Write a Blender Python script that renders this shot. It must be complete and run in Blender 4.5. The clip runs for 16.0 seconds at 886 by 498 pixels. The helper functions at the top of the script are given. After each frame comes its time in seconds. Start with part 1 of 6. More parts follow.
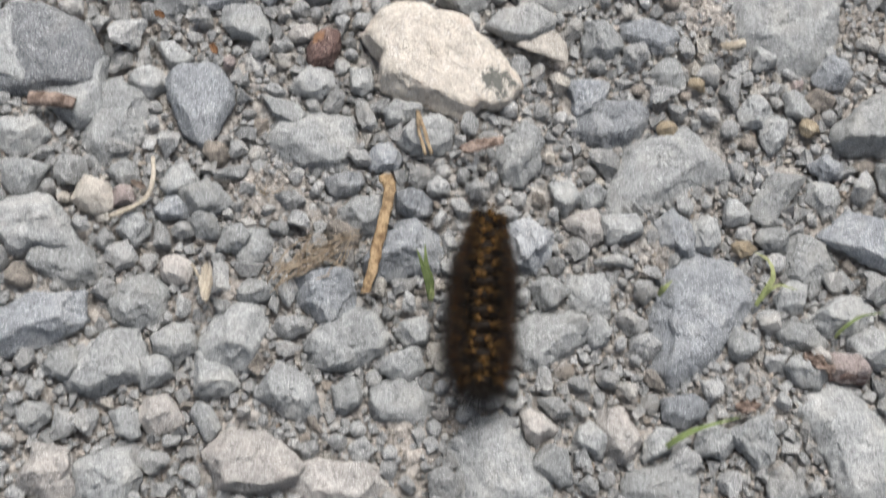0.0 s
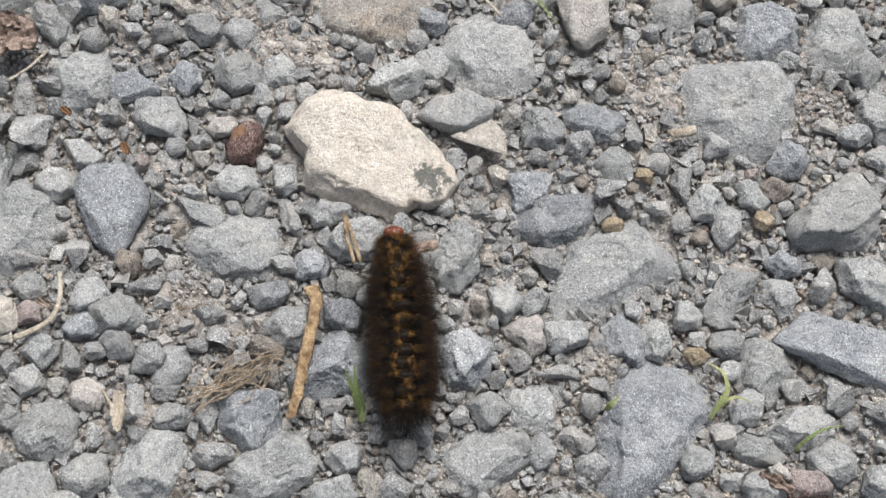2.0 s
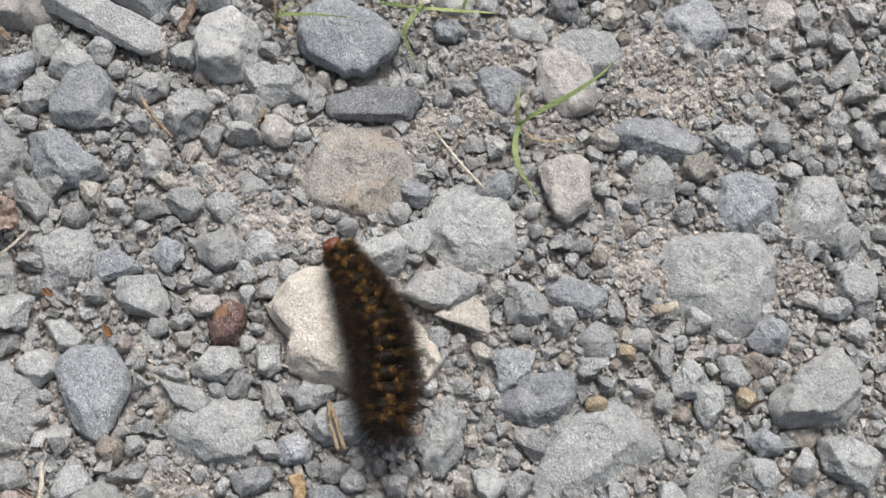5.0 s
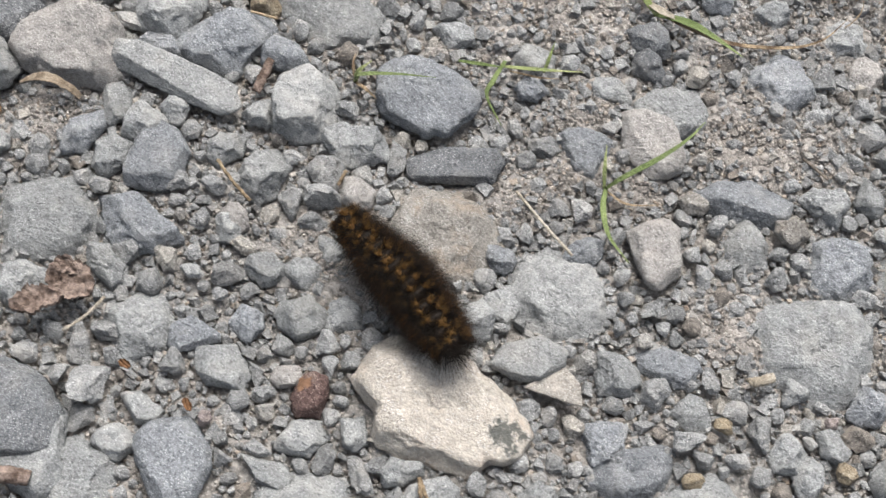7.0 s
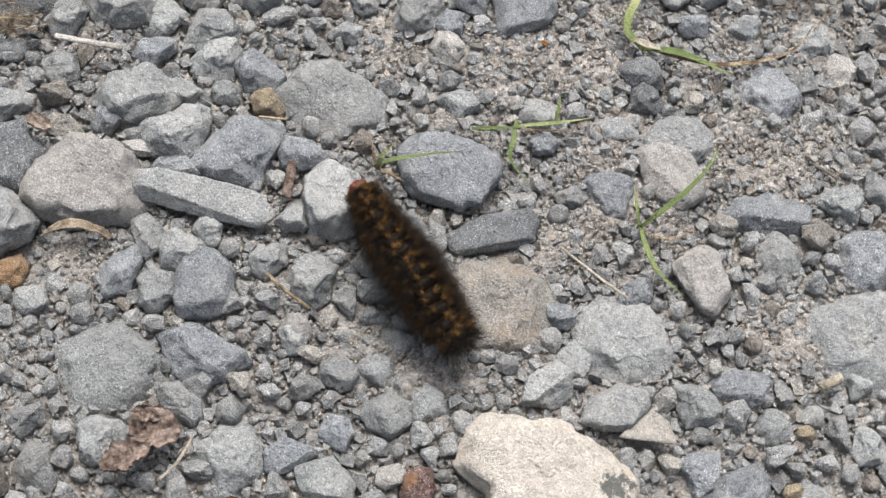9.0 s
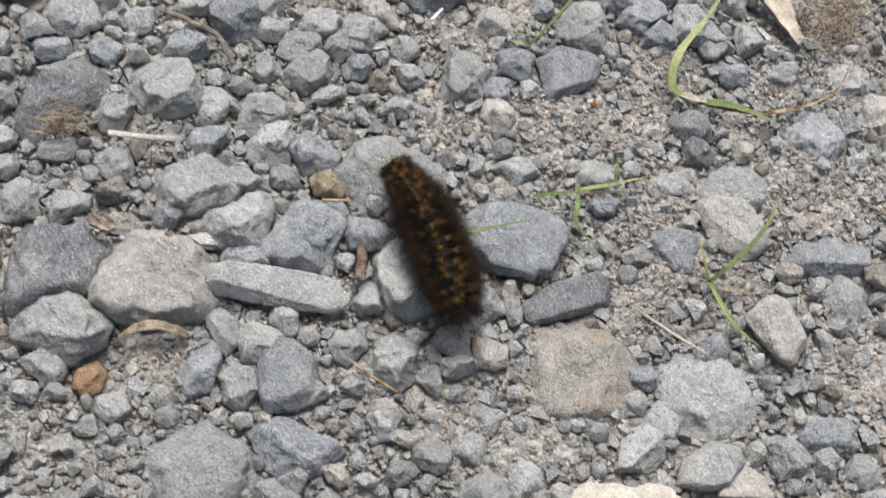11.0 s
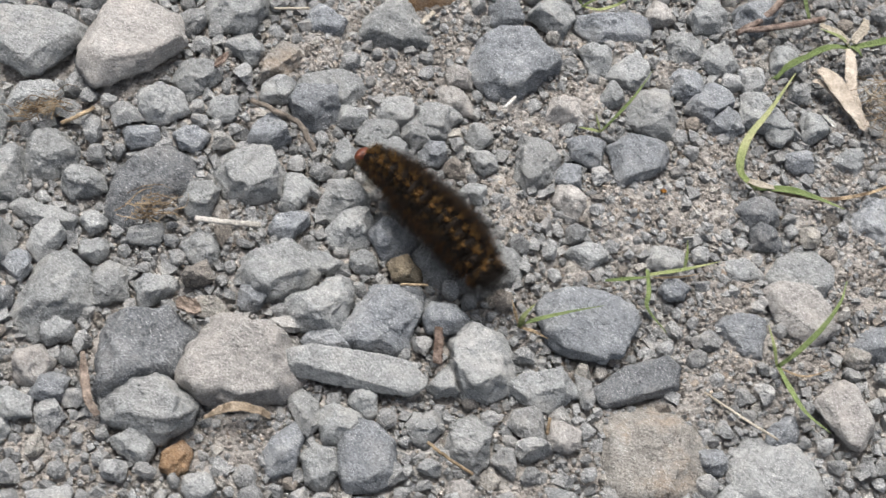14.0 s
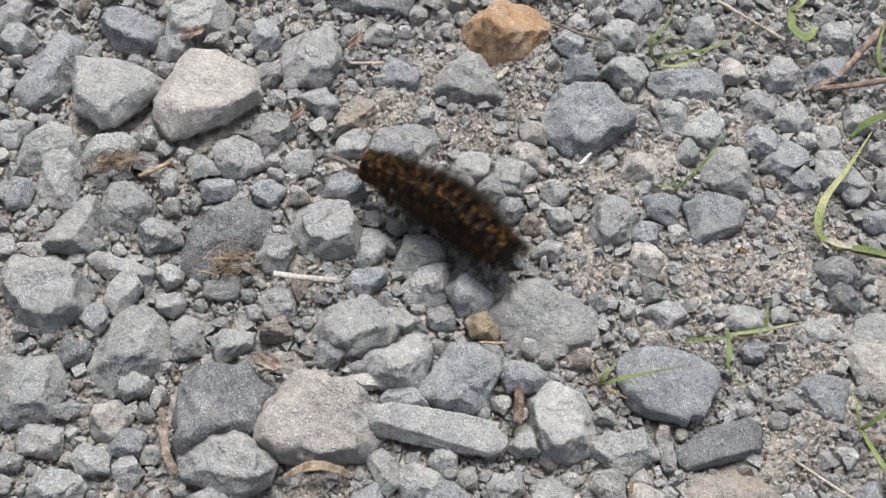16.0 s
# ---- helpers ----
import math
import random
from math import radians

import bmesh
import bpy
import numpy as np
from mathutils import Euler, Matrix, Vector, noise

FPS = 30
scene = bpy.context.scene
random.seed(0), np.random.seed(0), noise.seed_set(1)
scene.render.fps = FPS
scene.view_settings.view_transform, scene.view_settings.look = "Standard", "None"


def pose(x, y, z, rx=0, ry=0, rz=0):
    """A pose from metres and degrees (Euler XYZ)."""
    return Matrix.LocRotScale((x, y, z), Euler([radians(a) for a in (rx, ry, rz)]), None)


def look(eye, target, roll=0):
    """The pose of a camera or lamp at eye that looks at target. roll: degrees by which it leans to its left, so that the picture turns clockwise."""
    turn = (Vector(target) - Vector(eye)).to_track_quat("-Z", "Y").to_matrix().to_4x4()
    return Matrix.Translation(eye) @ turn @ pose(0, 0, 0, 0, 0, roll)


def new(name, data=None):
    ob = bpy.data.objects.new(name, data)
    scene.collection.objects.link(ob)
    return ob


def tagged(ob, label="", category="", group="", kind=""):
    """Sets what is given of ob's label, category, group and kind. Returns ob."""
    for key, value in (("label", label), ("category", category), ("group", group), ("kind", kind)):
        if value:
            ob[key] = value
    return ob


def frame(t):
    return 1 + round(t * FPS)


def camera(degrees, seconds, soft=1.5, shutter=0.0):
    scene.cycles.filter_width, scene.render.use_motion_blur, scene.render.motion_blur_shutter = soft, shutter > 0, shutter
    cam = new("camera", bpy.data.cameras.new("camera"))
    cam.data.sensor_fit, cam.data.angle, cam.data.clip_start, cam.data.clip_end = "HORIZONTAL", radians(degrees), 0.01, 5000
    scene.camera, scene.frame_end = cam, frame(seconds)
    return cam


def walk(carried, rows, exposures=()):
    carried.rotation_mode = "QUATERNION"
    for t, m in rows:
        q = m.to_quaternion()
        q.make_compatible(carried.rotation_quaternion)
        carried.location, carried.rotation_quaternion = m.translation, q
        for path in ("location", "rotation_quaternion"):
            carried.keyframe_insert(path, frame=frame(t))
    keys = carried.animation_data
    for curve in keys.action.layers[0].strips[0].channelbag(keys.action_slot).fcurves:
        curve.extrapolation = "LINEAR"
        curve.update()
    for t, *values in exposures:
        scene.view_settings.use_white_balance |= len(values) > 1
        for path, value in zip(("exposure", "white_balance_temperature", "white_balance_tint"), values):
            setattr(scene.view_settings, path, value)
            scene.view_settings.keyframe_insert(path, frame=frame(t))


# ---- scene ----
PATH = [
    (0, (0.0648, -0.1712, 0.3224), (0.0342, -0.0464, 0.0), 6.83),
    (0.1, (0.0636, -0.1673, 0.3230), (0.0318, -0.0397, 0.0), 6.61),
    (0.3, (0.0624, -0.1589, 0.3236), (0.0292, -0.0267, 0.0), 6.32),
    (0.5, (0.0632, -0.1516, 0.3204), (0.0314, -0.0220, 0.0), 6.36),
    (0.8, (0.0568, -0.1454, 0.3180), (0.0272, -0.0200, 0.0), 6.81),
    (1, (0.0581, -0.1403, 0.3186), (0.0284, -0.0148, 0.0), 6.80),
    (1.2, (0.0602, -0.1378, 0.3178), (0.0328, -0.0105, 0.0), 7.47),
    (1.5, (0.0628, -0.1364, 0.3140), (0.0399, -0.0125, 0.0), 8.75),
    (2, (0.0610, -0.1302, 0.3129), (0.0401, -0.0132, 0.0), 9.16),
    (2.5, (0.0600, -0.1251, 0.3108), (0.0403, -0.0075, 0.0), 9.70),
    (3, (0.0598, -0.1211, 0.3075), (0.0395, -0.0038, 0.0), 9.32),
    (3.5, (0.0603, -0.1174, 0.3080), (0.0402, -0.0026, 0.0), 9.08),
    (4, (0.0595, -0.1121, 0.3120), (0.0432, 0.0078, 0.0), 11.20),
    (4.2, (0.0561, -0.1098, 0.3153), (0.0409, 0.0123, 0.0), 11.63),
    (4.5, (0.0545, -0.1040, 0.3212), (0.0380, 0.0190, 0.0), 11.22),
    (4.7, (0.0514, -0.1005, 0.3269), (0.0342, 0.0272, 0.0), 11.24),
    (7, (0.0191, -0.0908, 0.3179), (0.0025, 0.0438, 0.0), 12.10),
    (7.2, (0.0144, -0.0908, 0.3183), (-0.0023, 0.0448, 0.0), 12.03),
    (7.5, (0.0044, -0.0887, 0.3218), (-0.0119, 0.0486, 0.0), 12.15),
    (7.8, (-0.0113, -0.0906, 0.3238), (-0.0201, 0.0537, 0.0), 13.58),
    (8, (-0.0248, -0.0926, 0.3256), (-0.0316, 0.0542, 0.0), 13.77),
    (8.2, (-0.0290, -0.0895, 0.3280), (-0.0274, 0.0576, 0.0), 14.98),
    (10.3, (-0.0841, -0.0844, 0.3044), (-0.0322, 0.0630, 0.0), 20.63),
    (10.5, (-0.0852, -0.0830, 0.3056), (-0.0346, 0.0666, 0.0), 19.98),
    (11, (-0.0892, -0.0769, 0.3156), (-0.0347, 0.0796, 0.0), 20.60),
    (11.2, (-0.0920, -0.0755, 0.3187), (-0.0379, 0.0866, 0.0), 19.85),
    (11.5, (-0.0899, -0.0750, 0.3199), (-0.0380, 0.0893, 0.0), 18.91),
    (12, (-0.0902, -0.0749, 0.3222), (-0.0397, 0.0940, 0.0), 18.20),
    (12.5, (-0.0890, -0.0743, 0.3250), (-0.0397, 0.0978, 0.0), 17.55),
    (13, (-0.0918, -0.0739, 0.3259), (-0.0429, 0.1009, 0.0), 17.41),
    (13.5, (-0.0934, -0.0758, 0.3251), (-0.0468, 0.0987, 0.0), 17.08),
    (14, (-0.0996, -0.0739, 0.3266), (-0.0549, 0.1034, 0.0), 16.59),
    (14.2, (-0.1044, -0.0727, 0.3266), (-0.0590, 0.1057, 0.0), 16.71),
    (14.5, (-0.1098, -0.0730, 0.3251), (-0.0664, 0.1073, 0.0), 16.40),
    (15, (-0.1140, -0.0714, 0.3233), (-0.0718, 0.1111, 0.0), 16.09),
    (15.5, (-0.1163, -0.0692, 0.3226), (-0.0756, 0.1145, 0.0), 15.69),
    (16, (-0.1169, -0.0701, 0.3223), (-0.0765, 0.1194, 0.0), 15.31),
]
cam = camera(36.0, 16.0, soft=1.3, shutter=0.4)
walk(cam, [(t, look(eye, target, roll)) for t, eye, target, roll in PATH])

# ---- light: a bright overcast day, the brightest part of the sky beyond the stones ----
SUN_TURN, SUN_UP = -8.0, 63.0
world = bpy.data.worlds.new("overcast")
scene.world = world
world.use_nodes = True
wn = world.node_tree.nodes
sky = wn.new("ShaderNodeTexSky")
sky.sky_type = "NISHITA"
sky.sun_disc = False
sky.sun_elevation = radians(SUN_UP)
sky.sun_rotation = radians(SUN_TURN)
sky.air_density, sky.dust_density, sky.ozone_density = 1.0, 6.0, 0.6
cloud = wn.new("ShaderNodeHueSaturation")  # a veil of cloud takes the blue out of the sky
cloud.inputs["Saturation"].default_value = 0.6
world.node_tree.links.new(sky.outputs[0], cloud.inputs["Color"])
world.node_tree.links.new(cloud.outputs[0], wn["Background"].inputs[0])
wn["Background"].inputs[1].default_value = 0.092
sun = new("sun", bpy.data.lights.new("sun", "SUN"))
sun.data.energy, sun.data.angle, sun.data.color = 2.35, radians(32), (0.985, 0.978, 0.982)
sun.matrix_world = look((math.sin(radians(SUN_TURN)), math.cos(radians(SUN_TURN)), math.tan(radians(SUN_UP))), (0, 0, 0))
scene.view_settings.exposure = 1.0


# ---- materials ----
def nodes_of(name, rough=0.85):
    m = bpy.data.materials.new(name)
    m.use_nodes = True
    t = m.node_tree
    b = t.nodes["Principled BSDF"]
    b.inputs["Roughness"].default_value = rough
    b.inputs["Specular IOR Level"].default_value = 0.3
    return m, t, b


def node(t, kind, **values):
    n = t.nodes.new(kind)
    for key, value in values.items():
        n.inputs[key.replace("_", " ")].default_value = value
    return n


def mixed(t, how, fac, a, b):
    n = t.nodes.new("ShaderNodeMix")
    n.data_type, n.blend_type = "RGBA", how
    for socket, value in ((0, fac), (6, a), (7, b)):
        if isinstance(value, bpy.types.NodeSocket):
            t.links.new(value, n.inputs[socket])
        else:
            n.inputs[socket].default_value = value if socket == 0 else (*value, 1)
    return n.outputs[2]


def ramped(t, fac, *stops):
    n = t.nodes.new("ShaderNodeValToRGB")
    t.links.new(fac, n.inputs[0])
    e = n.color_ramp.elements
    while len(e) < len(stops):
        e.new(0.5)
    for s, (at, c) in zip(e, stops):
        s.position, s.color = at, (*c, 1) if isinstance(c, tuple) else (c, c, c, 1)
    return n.outputs[0]


def bumped(t, b, height, strength, distance):
    n = node(t, "ShaderNodeBump", Strength=strength, Distance=distance)
    t.links.new(height, n.inputs["Height"])
    t.links.new(n.outputs[0], b.inputs["Normal"])


def noise_of(t, scale, detail=6.0, rough=0.6, where=None, shift=None):
    n = node(t, "ShaderNodeTexNoise", Scale=scale, Detail=detail, Roughness=rough)
    n.noise_dimensions = "4D" if shift is not None else "3D"
    co = where or t.nodes.new("ShaderNodeTexCoord").outputs["Object"]
    t.links.new(co, n.inputs["Vector"])
    if shift is not None:
        m = node(t, "ShaderNodeMath")
        m.operation = "MULTIPLY"
        m.inputs[1].default_value = 50.0
        t.links.new(shift, m.inputs[0])
        t.links.new(m.outputs[0], n.inputs["W"])
    return n.outputs[0]


def stone_material(name, dark, light, fleck, stain, stain_amount=0.5, island=False, spread=0.25, blotch=None, pit=0.45):
    """Broken basalt: mottled grey, pale mineral flecks, dusty stains, pits; the tone varies from stone to stone."""
    m, t, b = nodes_of(name, 0.88)
    if island:
        rnd = t.nodes.new("ShaderNodeNewGeometry").outputs["Random Per Island"]
    else:
        rnd = t.nodes.new("ShaderNodeObjectInfo").outputs["Random"]
    big = noise_of(t, 95, 5, 0.65, shift=rnd)
    mid = noise_of(t, 420, 6, 0.7, shift=rnd)
    grain = noise_of(t, 1700, 4, 0.7, shift=rnd)
    fine = noise_of(t, 3300, 2, 0.6, shift=rnd)
    base = ramped(t, grain, (0.36, dark), (0.62, light))
    base = mixed(t, "MIX", ramped(t, big, (0.50, 0.0), (0.66, stain_amount)), base, stain)
    base = mixed(t, "MULTIPLY", 1.0, base, ramped(t, big, (0.3, 0.86), (0.7, 1.16)))
    base = mixed(t, "MULTIPLY", 1.0, base, ramped(t, mid, (0.34, 0.80), (0.66, 1.20)))
    patch = noise_of(t, 230, 5, 0.7, shift=rnd)
    base = mixed(t, "MIX", ramped(t, patch, (0.56, 0.0), (0.70, 0.45)), base, fleck)
    # pale crystals, and pits
    crystals = node(t, "ShaderNodeMath")
    crystals.operation = "MULTIPLY"
    t.links.new(ramped(t, fine, (0.585, 0.0), (0.645, 0.95)), crystals.inputs[0])
    t.links.new(ramped(t, patch, (0.40, 0.3), (0.58, 1.0)), crystals.inputs[1])
    base = mixed(t, "MIX", crystals.outputs[0], base, tuple(min(0.85, v * 1.4) for v in fleck))
    pits = node(t, "ShaderNodeMath")
    pits.operation = "MULTIPLY"
    t.links.new(ramped(t, grain, (0.33, 0.85), (0.41, 0.0)), pits.inputs[0])
    t.links.new(ramped(t, mid, (0.42, 1.0), (0.60, 0.35)), pits.inputs[1])
    base = mixed(t, "MIX", pits.outputs[0], base, tuple(v * pit for v in dark))
    if blotch:
        near = t.nodes.new("ShaderNodeVectorMath")
        near.operation = "DISTANCE"
        t.links.new(t.nodes.new("ShaderNodeTexCoord").outputs["Object"], near.inputs[0])
        near.inputs[1].default_value = blotch[0]
        wave = node(t, "ShaderNodeMath")
        wave.operation = "MULTIPLY_ADD"
        t.links.new(mid, wave.inputs[0])
        wave.inputs[1].default_value = blotch[1] * 3.4
        t.links.new(near.outputs["Value"], wave.inputs[2])
        lo = blotch[1] * 2.3
        edge = node(t, "ShaderNodeMapRange")
        t.links.new(wave.outputs[0], edge.inputs[0])
        for k, value in enumerate((lo, lo + blotch[1] * 0.35, 0.9, 0.0)):
            edge.inputs[k + 1].default_value = value
        base = mixed(t, "MIX", edge.outputs[0], base, blotch[2])
    tone = ramped(t, rnd, (0.0, 1 - spread), (1.0, 1 + spread))
    base = mixed(t, "MULTIPLY", 1.0, base, tone)
    if island:
        base = mixed(t, "MULTIPLY", 1.0, base, ramped(t, rnd, (0.03, (1.0, 0.89, 0.79)), (0.05, (1.0, 1.0, 1.0)), (0.94, (1.0, 1.0, 1.0)), (0.97, (1.0, 0.94, 0.86))))
    t.links.new(base, b.inputs["Base Color"])
    h = node(t, "ShaderNodeMath")
    h.operation = "ADD"
    t.links.new(mid, h.inputs[0])
    f = node(t, "ShaderNodeMath")
    f.operation = "MULTIPLY"
    f.inputs[1].default_value = 0.7
    t.links.new(grain, f.inputs[0])
    t.links.new(f.outputs[0], h.inputs[1])
    bumped(t, b, h.outputs[0], 1.0, 0.0017)
    return m


STONES = {
    "grey": stone_material("grey_stone", (0.19, 0.195, 0.193), (0.37, 0.378, 0.37), (0.49, 0.50, 0.488), (0.34, 0.33, 0.30), spread=0.15),
    "pale": stone_material("pale_grey_stone", (0.22, 0.225, 0.22), (0.39, 0.395, 0.384), (0.51, 0.515, 0.50), (0.36, 0.343, 0.312), spread=0.16),
    "blue": stone_material("blue_grey_stone", (0.142, 0.152, 0.162), (0.315, 0.329, 0.341), (0.51, 0.52, 0.52), (0.32, 0.318, 0.305), spread=0.2),
    "dark": stone_material("dark_stone", (0.085, 0.09, 0.096), (0.21, 0.218, 0.222), (0.44, 0.445, 0.44), (0.25, 0.242, 0.225)),
    "warm": stone_material("warm_grey_stone", (0.26, 0.246, 0.228), (0.45, 0.428, 0.399), (0.58, 0.563, 0.53), (0.43, 0.387, 0.35), spread=0.1),
    "ochre": stone_material("ochre_stone", (0.205, 0.118, 0.058), (0.40, 0.262, 0.152), (0.52, 0.43, 0.32), (0.26, 0.23, 0.195)),
    "cream": stone_material("cream_stone", (0.44, 0.395, 0.335), (0.65, 0.598, 0.515), (0.76, 0.72, 0.65), (0.46, 0.385, 0.315), 0.9, spread=0.03, pit=0.6, blotch=((0.0175, -0.0020, 0.003), 0.0054, (0.10, 0.105, 0.095))),
    "sand": stone_material("yellowish_stone", (0.19, 0.15, 0.095), (0.36, 0.295, 0.205), (0.48, 0.43, 0.34), (0.24, 0.20, 0.15), spread=0.05),
    "bone": stone_material("pale_slate", (0.34, 0.31, 0.27), (0.51, 0.475, 0.42), (0.62, 0.585, 0.53), (0.42, 0.38, 0.33), spread=0.03, pit=0.7),
    "pink": stone_material("pinkish_stone", (0.20, 0.165, 0.155), (0.36, 0.305, 0.288), (0.48, 0.435, 0.41), (0.27, 0.22, 0.19), spread=0.08),
    "tan": stone_material("tan_stone", (0.17, 0.157, 0.138), (0.36, 0.338, 0.302), (0.47, 0.46, 0.435), (0.29, 0.225, 0.165), 0.9, spread=0.08, pit=0.3),
    "maroon": stone_material("maroon_stone", (0.06, 0.035, 0.032), (0.17, 0.11, 0.095), (0.36, 0.28, 0.24), (0.17, 0.13, 0.11), spread=0.1, blotch=((0.002, 0.003, 0.002), 0.0026, (0.27, 0.15, 0.085))),
}
GRAVEL = stone_material("fine_gravel", (0.165, 0.168, 0.166), (0.36, 0.362, 0.352), (0.52, 0.52, 0.505), (0.335, 0.318, 0.29), 0.7, island=True, spread=0.24)
GRIT = stone_material("sandy_grit", (0.25, 0.228, 0.203), (0.43, 0.396, 0.355), (0.62, 0.585, 0.535), (0.38, 0.33, 0.285), 0.8, island=True, spread=0.28)


def soil_material():
    m, t, b = nodes_of("gritty_soil", 0.95)
    big, mid, fine = noise_of(t, 18, 4), noise_of(t, 260, 8, 0.75), noise_of(t, 1400, 4, 0.7)
    c = ramped(t, mid, (0.34, (0.18, 0.163, 0.145)), (0.5, (0.36, 0.329, 0.294)), (0.64, (0.53, 0.488, 0.44)))
    c = mixed(t, "MIX", ramped(t, big, (0.42, 0.0), (0.6, 0.7)), c, ramped(t, mid, (0.36, (0.19, 0.186, 0.176)), (0.62, (0.38, 0.37, 0.35))))
    c = mixed(t, "MIX", ramped(t, fine, (0.55, 0.0), (0.63, 0.8)), c, (0.66, 0.62, 0.555))
    # further out the ground is covered with the same grey gravel
    where = t.nodes.new("ShaderNodeTexCoord").outputs["Object"]
    cells = node(t, "ShaderNodeTexVoronoi", Scale=115.0)
    joint = node(t, "ShaderNodeTexVoronoi", Scale=115.0)
    joint.feature = "DISTANCE_TO_EDGE"
    away = t.nodes.new("ShaderNodeVectorMath")
    away.operation = "LENGTH"
    for n in (cells, joint, away):
        t.links.new(where, n.inputs[0])
    split = t.nodes.new("ShaderNodeSeparateColor")
    t.links.new(cells.outputs["Color"], split.inputs[0])
    pieces = ramped(t, split.outputs[0], (0.0, (0.16, 0.166, 0.168)), (0.5, (0.30, 0.303, 0.295)), (0.88, (0.42, 0.415, 0.395)), (1.0, (0.36, 0.31, 0.25)))
    pieces = mixed(t, "MULTIPLY", 1.0, pieces, ramped(t, joint.outputs["Distance"], (0.0, 0.35), (0.12, 1.0)))
    pieces = mixed(t, "MULTIPLY", 0.6, pieces, ramped(t, mid, (0.36, 0.6), (0.62, 1.3)))
    ring = node(t, "ShaderNodeMapRange")
    t.links.new(away.outputs["Value"], ring.inputs[0])
    for k, value in enumerate((0.25, 0.31, 0.0, 1.0)):
        ring.inputs[k + 1].default_value = value
    c = mixed(t, "MIX", ring.outputs[0], c, pieces)
    t.links.new(c, b.inputs["Base Color"])
    v = node(t, "ShaderNodeTexVoronoi", Scale=420.0)
    t.links.new(t.nodes.new("ShaderNodeTexCoord").outputs["Object"], v.inputs["Vector"])
    h = node(t, "ShaderNodeMath")
    h.operation = "SUBTRACT"
    t.links.new(mid, h.inputs[0])
    t.links.new(v.outputs["Distance"], h.inputs[1])
    bumped(t, b, h.outputs[0], 1.0, 0.0028)
    return m


SOIL = soil_material()


# ---- mesh helpers ----
def mesh_of(name, verts, faces, material, smooth=True):
    me = bpy.data.meshes.new(name)
    me.from_pydata([tuple(map(float, v)) for v in verts] if not isinstance(verts, np.ndarray) else verts.tolist(), [], faces if isinstance(faces, list) else faces.tolist())
    me.materials.append(material)
    if smooth:
        me.polygons.foreach_set("use_smooth", np.ones(len(me.polygons), dtype=bool))
    me.update()
    return me


def part(name, me, parent, label="", m=None):
    ob = new(name, me)
    ob.parent = parent
    if m is not None:
        ob.matrix_basis = m
    if label:
        ob["label"] = label
    return ob


def ball(level):
    bm = bmesh.new()
    bmesh.ops.create_icosphere(bm, subdivisions=level, radius=1.0)
    v = np.array([p.co[:] for p in bm.verts])
    f = np.array([[p.index for p in q.verts] for q in bm.faces])
    bm.free()
    return v / np.linalg.norm(v, axis=1)[:, None], f


BALLS = {n: ball(n) for n in (1, 2, 3, 4, 5, 6)}


def lumps(p):
    """Smooth random lumps about one unit apart."""
    i = np.floor(p)
    f = p - i
    f = f * f * (3 - 2 * f)
    total = np.zeros(len(p))
    for x in (0, 1):
        for y in (0, 1):
            for z in (0, 1):
                h = np.sin((i + (x, y, z)) @ np.array((127.1, 311.7, 74.7))) * 43758.5453
                w = np.abs(1 - x - f[:, 0]) * np.abs(1 - y - f[:, 1]) * np.abs(1 - z - f[:, 2])
                total += w * (h - np.floor(h))
    return total


